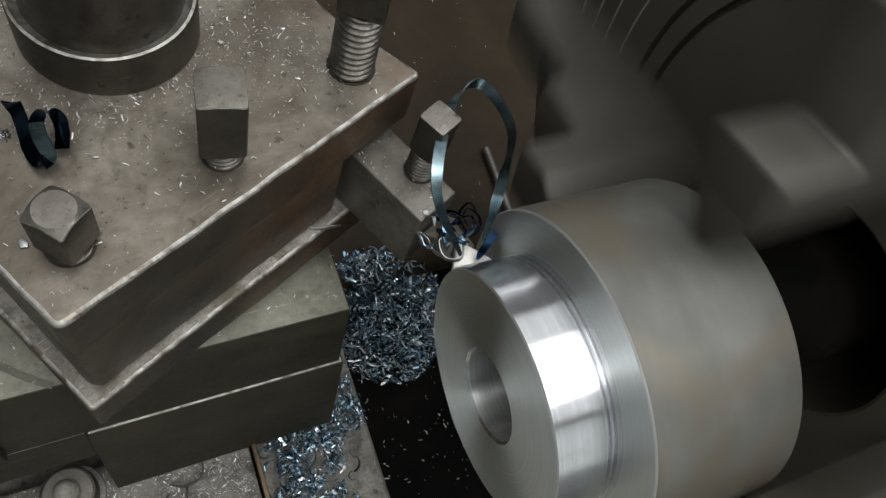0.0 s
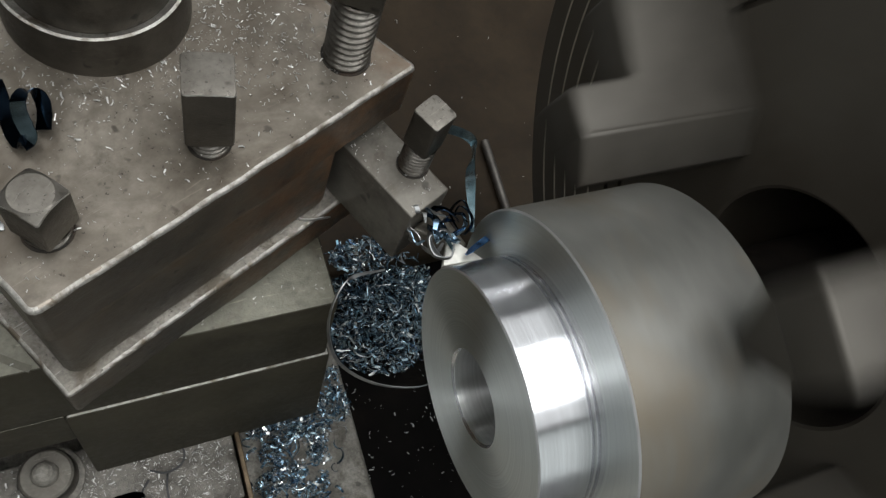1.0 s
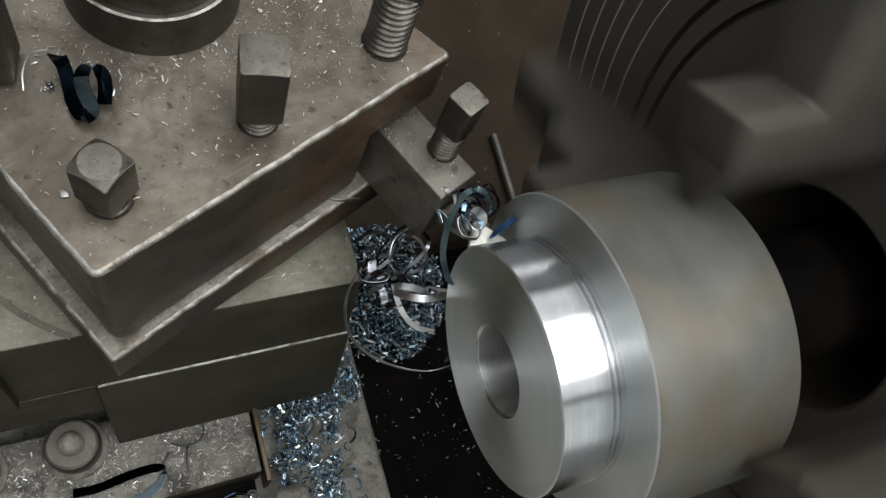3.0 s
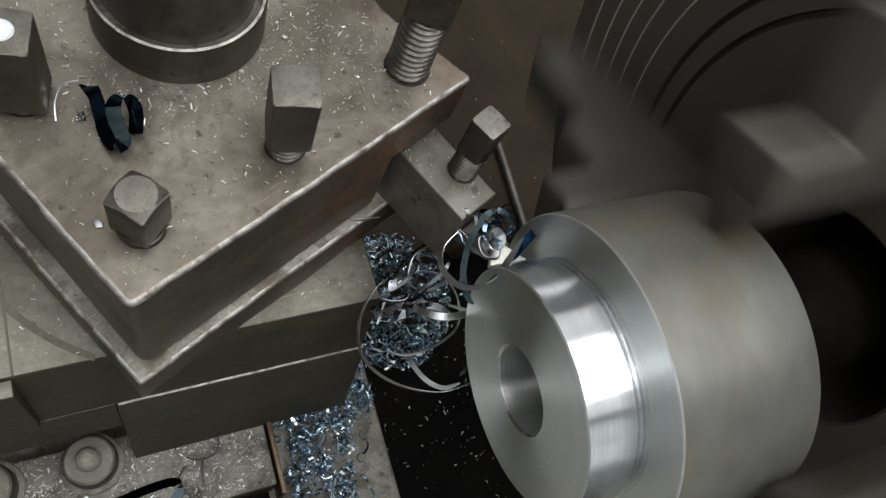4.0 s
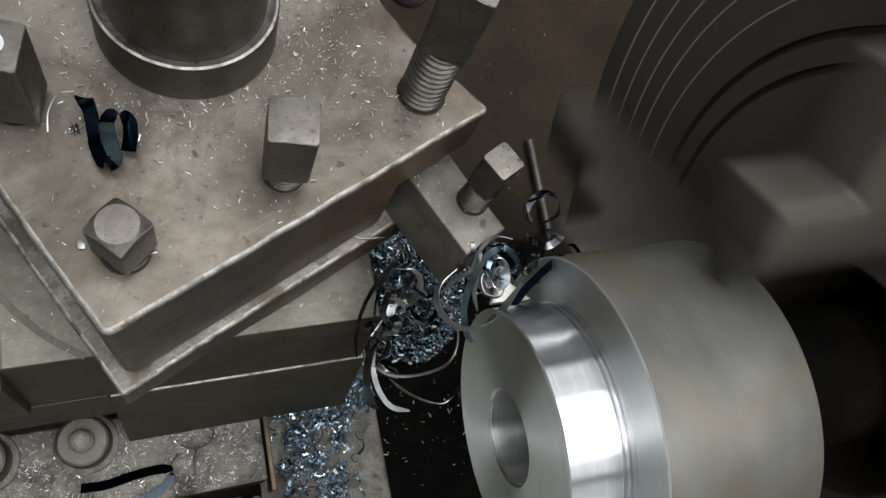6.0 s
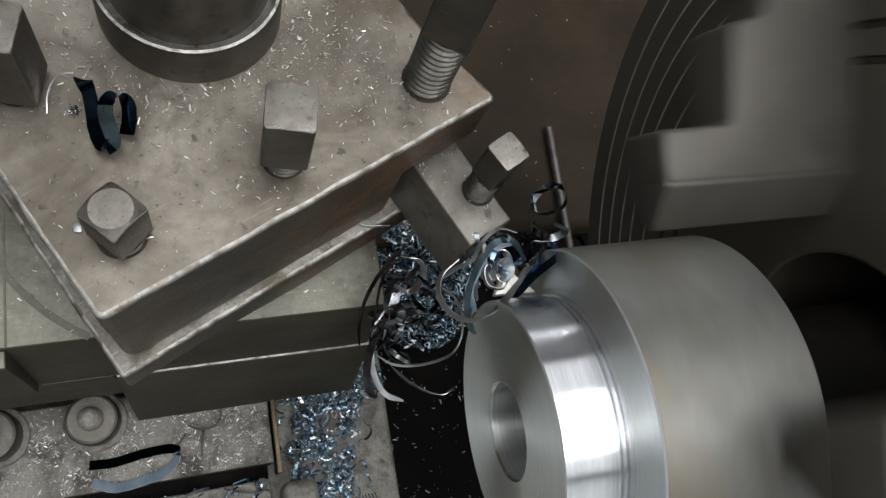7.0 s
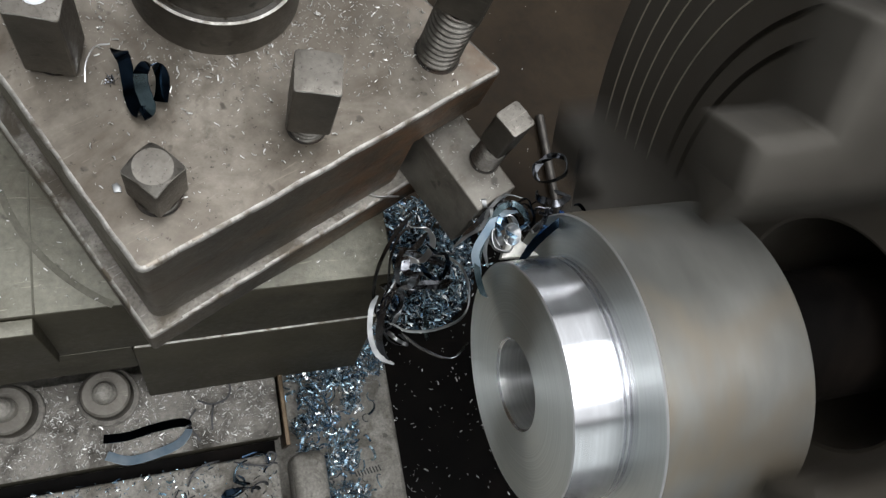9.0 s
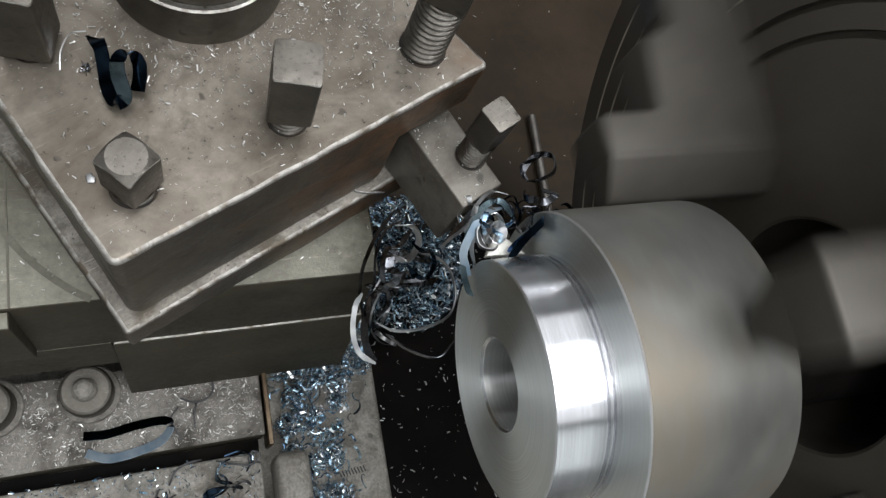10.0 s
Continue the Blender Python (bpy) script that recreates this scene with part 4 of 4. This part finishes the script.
# strips that gather under the holder and round the tip, each with the time it comes to rest
GATHERED = []
for when, width, metal, label, pts in (
        (4.4, 0.002, CHIP_DARK, "dark strip of swarf hanging from the holder", [(0.1118, 0.0353, 0.226), (0.105, 0.0293, 0.215), (0.0985, 0.019, 0.205), (0.095, 0.0081, 0.2), (0.094, -0.0029, 0.2)]),
        (4.7, 0.0013, CHIP_DARK, "thin dark strip of swarf hanging from the holder", [(0.1143, 0.0302, 0.226), (0.1073, 0.0287, 0.22), (0.1029, 0.0206, 0.212), (0.1008, 0.0087, 0.206), (0.0983, -0.002, 0.2)]),
        (4.9, 0.003, CHIP_DARK, "broad shiny strip of swarf hanging from the holder", [(0.1176, 0.0258, 0.226), (0.1129, 0.0213, 0.22), (0.1068, 0.0204, 0.216), (0.1046, 0.0113, 0.21), (0.1059, 0.0, 0.205), (0.1003, -0.0064, 0.2)]),
        (5.3, 0.0032, CHIP_SILVER, "bright folded curl of swarf under the holder", [(0.1107, 0.0298, 0.224), (0.1179, 0.0271, 0.226), (0.1206, 0.0213, 0.222), (0.1161, 0.0159, 0.214), (0.1085, 0.0195, 0.214)]),
        (5.6, 0.0024, CHIP_DEEP, "dark blue loop of swarf under the holder", [(0.1165, 0.0205, 0.225), (0.1215, 0.0155, 0.224), (0.1255, 0.0165, 0.222), (0.1275, 0.0115, 0.218), (0.1235, 0.0065, 0.214), (0.1185, 0.0095, 0.213), (0.1155, 0.0145, 0.215)]),
        (4.6, 0.0022, CHIP_DARK, "dark bowed strip of swarf at the tool tip", [(0.1221, 0.013, 0.258), (0.1278, 0.0162, 0.262), (0.1344, 0.0216, 0.268), (0.1415, 0.0222, 0.27), (0.1473, 0.0187, 0.268), (0.1475, 0.0131, 0.266)]),
        (6.2, 0.0034, CHIP_PALE, "pale blue broad strip of swarf at the tool tip", [(0.1297, -0.0034, 0.252), (0.1274, 0.0044, 0.256), (0.1305, 0.0109, 0.262), (0.136, 0.0171, 0.268), (0.144, 0.0183, 0.268)]),
        (4.9, 0.0018, CHIP_SILVER, "silver coil of swarf round the insert", [(0.133, 0.0001, 0.252), (0.1311, 0.0072, 0.258), (0.134, 0.0146, 0.265), (0.1398, 0.0168, 0.268), (0.1434, 0.0122, 0.266), (0.14, 0.0076, 0.262), (0.1355, 0.0105, 0.262)]),
        (5.2, 0.0015, CHIP_GREY, "thin grey strip of swarf over the holder's end", [(0.1189, 0.0096, 0.254), (0.1246, 0.0128, 0.258), (0.13, 0.0147, 0.262), (0.1322, 0.0199, 0.268), (0.1386, 0.0241, 0.272), (0.1459, 0.0223, 0.272)]),
        (2.4, 0.0038, CHIP_SILVER, "bright rolled coil of swarf on the insert", [(0.139 + 0.0036 * math.cos(0.7 * k), 0.0095 + 0.0036 * math.sin(0.7 * k), 0.2605 + 0.0006 * k) for k in range(15)])):
    mid = sum((Vector(p) for p in pts), Vector()) / len(pts)
    GATHERED.append((when, swarf(pts, width, metal, label, (0.6, -0.3, 0.6), 0.06, 60, tuple(mid), group="swarf tangle")))
TIP_PIVOT = (0.1505, 0.003, 0.258)
BLUE_BUNCH = tangle(41, 8, (0.1345, 0.0085, 0.272), (0.0045, 0.0035, 0.003), 0.004, 0.009, 0.0008, 0.0024, [CHIP_BLUE, CHIP_DEEP, CHIP_BRIGHT_BLUE, CHIP_DARK], "blue springy swarf bunched over the insert")
BIG_LOOP = swarf([(0.140, 0.004, 0.262), (0.1275, 0.0194, 0.293), (0.1405, 0.0457, 0.304), (0.1554, 0.0531, 0.304), (0.1617, 0.0339, 0.300), (0.1529, 0.016, 0.29), (0.149, 0.006, 0.268)], 0.0042, CHIP_TEAL, "blue-grey loop of swarf peeling off the cut", (0.7, 0.5, 0.5), 0.15, 90, TIP_PIVOT)
SECOND_LOOP = swarf([(0.1518, 0.0431, 0.285), (0.1692, 0.0406, 0.29), (0.1886, 0.0341, 0.29), (0.1935, 0.021, 0.287), (0.178, 0.0065, 0.28), (0.158, 0.002, 0.27), (0.149, 0.003, 0.262)], 0.0036, CHIP_TEAL, "teal-grey loop of swarf peeling off the cut", (0.4, 0.7, 0.6), 0.1, 90, TIP_PIVOT)
BLUE_STUB = swarf([(0.1460, 0.0015, 0.2605), (0.1515, 0.0052, 0.2625), (0.159, 0.0095, 0.265), (0.1655, 0.0135, 0.269)], 0.0042, CHIP_BRIGHT_BLUE, "bright blue fresh swarf at the cut", (0.2, -0.5, 1), 0.1, 40, TIP_PIVOT)


def on_holder():
    spots = []
    for _ in range(70):
        spots.append((POST @ Vector((rng.uniform(0.1235, 0.1425), rng.uniform(-0.037, 0.0), 0.2683)), rng.choice((0.4, 0.7, 1.0))))
    scatter("holder_chips", slivers(rng, spots, 0.001), CHIP_FINE, "fine bright chips on the tool holder")


def crumbs():
    spots = [(Vector((-0.0035 + rng.gauss(0, 0.0011), 0.065 + rng.gauss(0, 0.0009), 0.3005 + abs(rng.gauss(0, 0.0005)))), rng.uniform(0.6, 1.4)) for _ in range(45)]
    scatter("chip_crumbs", slivers(rng, spots, 0.0011), CHIP_DARK, "small dark heap of crumbled chips on the plate")


def flake():
    """A loose pale flake beside a bolt."""
    bm = prism([(-0.0012, -0.0014), (0.0009, -0.0019), (0.0013, -0.0003), (0.0005, 0.0016), (-0.0013, 0.0011)], 0.0, 0.0006, 0.0002, 2)
    ob = tagged(part("pale_flake", bm, CHIP_GREY), "small pale flake lying on the tool post", "flake")
    ob.matrix_world = pose(-0.0046, 0.0271, 0.3003, 4, 0, 10)


def marking():
    """Worn dark lettering on the casting, too worn to read: plain bars."""
    bm = bmesh.new()
    for k in range(9):
        x = 0.1064 + 0.0021 * k
        bmesh.ops.create_cube(bm, size=1, matrix=pose(x, -0.0722 + 0.00015 * k, 0.0006, 0, 0, 18) @ Matrix.Diagonal((0.0008, 0.0042, 0.0006, 1)))
    return tagged(part("marking", bm, INK), "dark worn marking on the carriage casting", "marking", kind="structure")


on_holder()
crumbs()
flake()
marking()


def curly(name, n, place, rmin, rmax, label, material):
    """Small coiled chips, joined: too many and too tangled to tell apart."""
    r = random.Random(len(name) * 13)
    verts, faces = [], []
    for _ in range(n):
        c = Vector(place(r))
        tilt = Euler((r.uniform(-1.3, 1.3), r.uniform(-1.3, 1.3), r.uniform(0, 6.3))).to_matrix()
        rad, turns, w, climb = r.uniform(rmin, rmax), r.uniform(0.15, 0.6), r.uniform(0.0003, 0.001), r.uniform(-1, 1)
        k, n0 = 14, len(verts)
        for i in range(k):
            a = 2 * math.pi * turns * i / (k - 1)
            q = rad * (1 + 0.3 * i / k)
            for rr, h in ((q, -w), (q + 0.0004, -w), (q + 0.0004, w), (q, w)):
                verts.append(tuple(c + tilt @ Vector((rr * math.cos(a), rr * math.sin(a), h + climb * rad * i / k))))
        for i in range(k - 1):
            b = n0 + 4 * i
            faces += [(b + j, b + (j + 1) % 4, b + 4 + (j + 1) % 4, b + 4 + j) for j in range(4)]
    me = bpy.data.meshes.new("swarf")
    me.from_pydata(verts, [], faces)
    scatter(name, me, material, label)


curly("floor_coils", 170, lambda r: (0.096 + r.gauss(0, 0.014), r.uniform(-0.1, 0.03), r.uniform(0.004, 0.012)), 0.0015, 0.0048, "small blue and silver coils among the chips on the carriage floor", CHIPS)
curly("pile_coils", 130, lambda r: (0.212 + r.gauss(0, 0.022), 0.12 + r.gauss(0, 0.026), -0.105 + r.uniform(-0.012, 0.01)), 0.003, 0.008, "blue and silver coils among the chips of the pile", CHIPS_DARKER)


# ---- what moves ----
SPIN = [(0.0, 15.1), (0.5, 0.6), (1.0, 76.6), (1.5, 60), (2.0, 33), (2.5, 77), (4.0, 25.2), (4.5, 10.5), (5.0, 83.6), (6.5, 7.2), (7.0, 71.3), (7.5, 35.5), (8.0, 10.4), (8.5, 76), (9.0, 39.7), (9.5, 17.4), (10.0, 0.2)]
RATE = 1900.0


def spin_angle(t):
    """Degrees that the spindle has turned: about RATE a second, near each named phase at its time."""
    marks, total = [], SPIN[0][1]
    for k, (s, ph) in enumerate(SPIN):
        if k:
            gap = RATE * (s - SPIN[k - 1][0])
            step = (ph - SPIN[k - 1][1]) % 90
            total += step + 90 * round((gap - step) / 90)
        marks.append((s, total))
    for (s0, a0), (s1, a1) in zip(marks, marks[1:]):
        if t <= s1:
            return a0 + (a1 - a0) * (t - s0) / (s1 - s0)
    return total


def motions():
    rows = []
    for f in range(301):
        t = f / 30
        rows.append((t, AXLE @ pose(0, 0, 0, -spin_angle(t))))
    walk(CHUCK_THING, rows)
    walk(BILLET_THING, rows)

    def placed(ob, rows):
        """Rows of (t, x, y, z, rx, ry, rz): where its pivot stands and how it is turned."""
        walk(ob, [(r[0], pose(*r[1:])) for r in rows])

    # loops of the fresh chip: they whip about the cut, then drop behind the billet
    x, y, z = TIP_PIVOT
    placed(BIG_LOOP, [(0, x, y, z), (0.12, x, y, z, 10, 10, -18), (0.3, x, y, z, -20, 30, -60), (0.42, x, y, z, -75, 10, -20), (0.52, x, y, z, -82, 0, 0), (0.62, x, y, z, -30, 10, -10), (0.72, x, y, z, -6, 8, -14),
                      (0.85, x, y, z, -44, 0, 4), (1.0, x + 0.003, y - 0.001, z - 0.002, -52, 0, -4), (1.15, x, y, z, -48, 6, -8), (1.3, x, y, z, -60, 10, -20), (1.5, x + 0.03, y + 0.05, z - 0.12, -95, 30, -40), (1.8, x + 0.06, y + 0.06, z - 0.34, -110, 40, -60),
                      (10, x + 0.06, y + 0.06, z - 0.34, -110, 40, -60)])
    under = (0.04, -0.05, -0.075)
    placed(SECOND_LOOP, [(0, x + under[0], y + under[1], z + under[2], 200, 0, 160), (7.6, x + under[0], y + under[1], z + under[2], 200, 0, 160), (7.85, x + 0.002, y, z, 60, 0, 40), (8.0, x, y, z, 5, 8, 10),
                         (8.2, x, y, z, -12, 0, 16), (8.5, x, y, z), (8.7, x, y, z, 20, 10, -20), (8.95, x + 0.02, y + 0.05, z - 0.12, 90, 40, -60), (9.2, x + 0.04, y + 0.06, z - 0.33, 120, 60, -80), (10, x + 0.04, y + 0.06, z - 0.33, 120, 60, -80)])
    stub = []
    for k in range(41):
        s = k / 4
        stub.append((s, x, y, z, 6 * math.sin(5.1 * s), 7 * math.sin(7.3 * s + 1), 12 * math.sin(3.7 * s + 0.5)))
    placed(BLUE_STUB, stub)
    # hanging loops: they slide out from under the cut, one after another
    px_, py_, pz_ = RING_PIVOT
    placed(BIG_RING, [(0, px_ + 0.05, py_ - 0.045, pz_ - 0.03, 0, 20, 30), (0.65, px_ + 0.05, py_ - 0.045, pz_ - 0.03, 0, 20, 30), (0.9, px_ + 0.007, py_, pz_, 0, 0, 4), (1.0, px_ + 0.006, py_ - 0.001, pz_, 0, 0, 4), (1.5, px_, py_, pz_), (2.7, px_ + 0.001, py_ - 0.001, pz_, 0, 0, -3), (5.2, px_ - 0.006, py_ - 0.004, pz_, 8, 0, 10), (5.45, px_ + 0.03, py_ + 0.02, pz_ - 0.1, 20, 20, 20), (5.7, px_ + 0.07, py_ + 0.06, -0.122, 30, 40, 20), (10, px_ + 0.07, py_ + 0.06, -0.122, 30, 40, 20)])
    ux, uy, uz = UNDER_LOOP.location
    placed(UNDER_LOOP, [(0, 0.168, -0.04, 0.178, 0, 30, 40), (3.3, 0.168, -0.04, 0.178, 0, 30, 40), (3.8, ux, uy, uz, 3, 0, 4), (4.5, ux, uy, uz), (6.3, ux - 0.001, uy, uz, 2, -2, 3), (8.1, ux - 0.001, uy + 0.001, uz, 0, 2, 5),
                        (8.4, ux + 0.01, uy - 0.02, uz - 0.06, 20, 20, 20), (8.7, 0.168, -0.04, 0.178, 0, 30, 40), (10, 0.168, -0.04, 0.178, 0, 30, 40)])
    for k, ob in enumerate(BLUE_BUNCH):
        bx, by, bz = ob.location
        placed(ob, [(0, 0.168, -0.04, 0.178, 0, 30, 40), (3.9, 0.168, -0.04, 0.178, 0, 30, 40), (4.25, bx, by, bz, 20, 10 - 4 * k, 30), (4.5, bx, by, bz), (4.8, bx + 0.001, by, bz, 6, 5 - k, 12), (5.1, bx, by + 0.001, bz, 10, 0, 25),
                    (5.4, bx + 0.02, by + 0.03, bz - 0.1, 40, 20, 60), (5.7, bx + 0.05, by + 0.06, -0.122, 60, 40, 80), (10, bx + 0.05, by + 0.06, -0.122, 60, 40, 80)])
    placed(S_BAND, [(0, 0.168, -0.042, 0.178, 0, 0, 0), (1.3, 0.168, -0.042, 0.178, 0, 0, 0), (1.7, 0.117, 0.006, 0.217, 0, 0, 12), (2.5, 0.117, 0.002, 0.218), (2.7, 0.117, 0.001, 0.216, 0, 0, 2),
                    (3.8, 0.1235, -0.018, 0.175, 5, 5, 34), (4.5, 0.1255, -0.0225, 0.162, 5, 5, 42), (5.2, 0.123, -0.02, 0.17, 5, 5, 36), (6.3, 0.098, -0.012, 0.19, 0, 10, 8), (7.5, 0.0985, -0.012, 0.192, 0, 10, 6),
                    (9.0, 0.0905, -0.01, 0.2, 0, 10, -4), (10, 0.0905, -0.01, 0.2, 0, 10, -6)])
    for k, (ob, when) in enumerate([(o, 1.2 + 0.2 * i) for i, o in enumerate(HANG_EARLY)] + [(o, 2.8 + 0.27 * i) for i, o in enumerate(HANG_LATE)] + [(o, 5.3 + 0.15 * i) for i, o in enumerate(LATE_TIP)] + [(SMALL_RING, 4.0), (LOW_ARC, 5.4), (SIDE_BAND, 5.6), (HOOK, 1.5), (SWEEP, 5.7)] + [(o, when) for when, o in GATHERED]):
        cx, cy, cz = ob.location
        hid = (0.168, -0.04, 0.178)
        if ob in HANG_EARLY:
            placed(ob, [(0, *hid, 0, 30, 40), (when - 0.35, *hid, 0, 30, 40), (when, cx, cy, cz, 4, -3, 8), (5.2 + 0.08 * k, cx, cy, cz, 3, 2, -4), (5.35 + 0.08 * k, cx + 0.02, cy + 0.01, cz - 0.09, 20, 30, 20),
                        (5.5 + 0.08 * k, cx + 0.06, cy + 0.04, -0.122, 40, 50, 30), (10.0, cx + 0.06, cy + 0.04, -0.122, 40, 50, 30)])
            continue
        placed(ob, [(0, *hid, 0, 30, 40), (when - 0.35, *hid, 0, 30, 40), (when, cx, cy, cz, 4, -3, 8), (when + 0.8, cx, cy, cz), (when + 1.8, cx - 0.001, cy, cz + 0.0005, 3, 2, -4 + k % 3), (10.0, cx, cy - 0.001, cz, -3, 3, 3)])


motions()
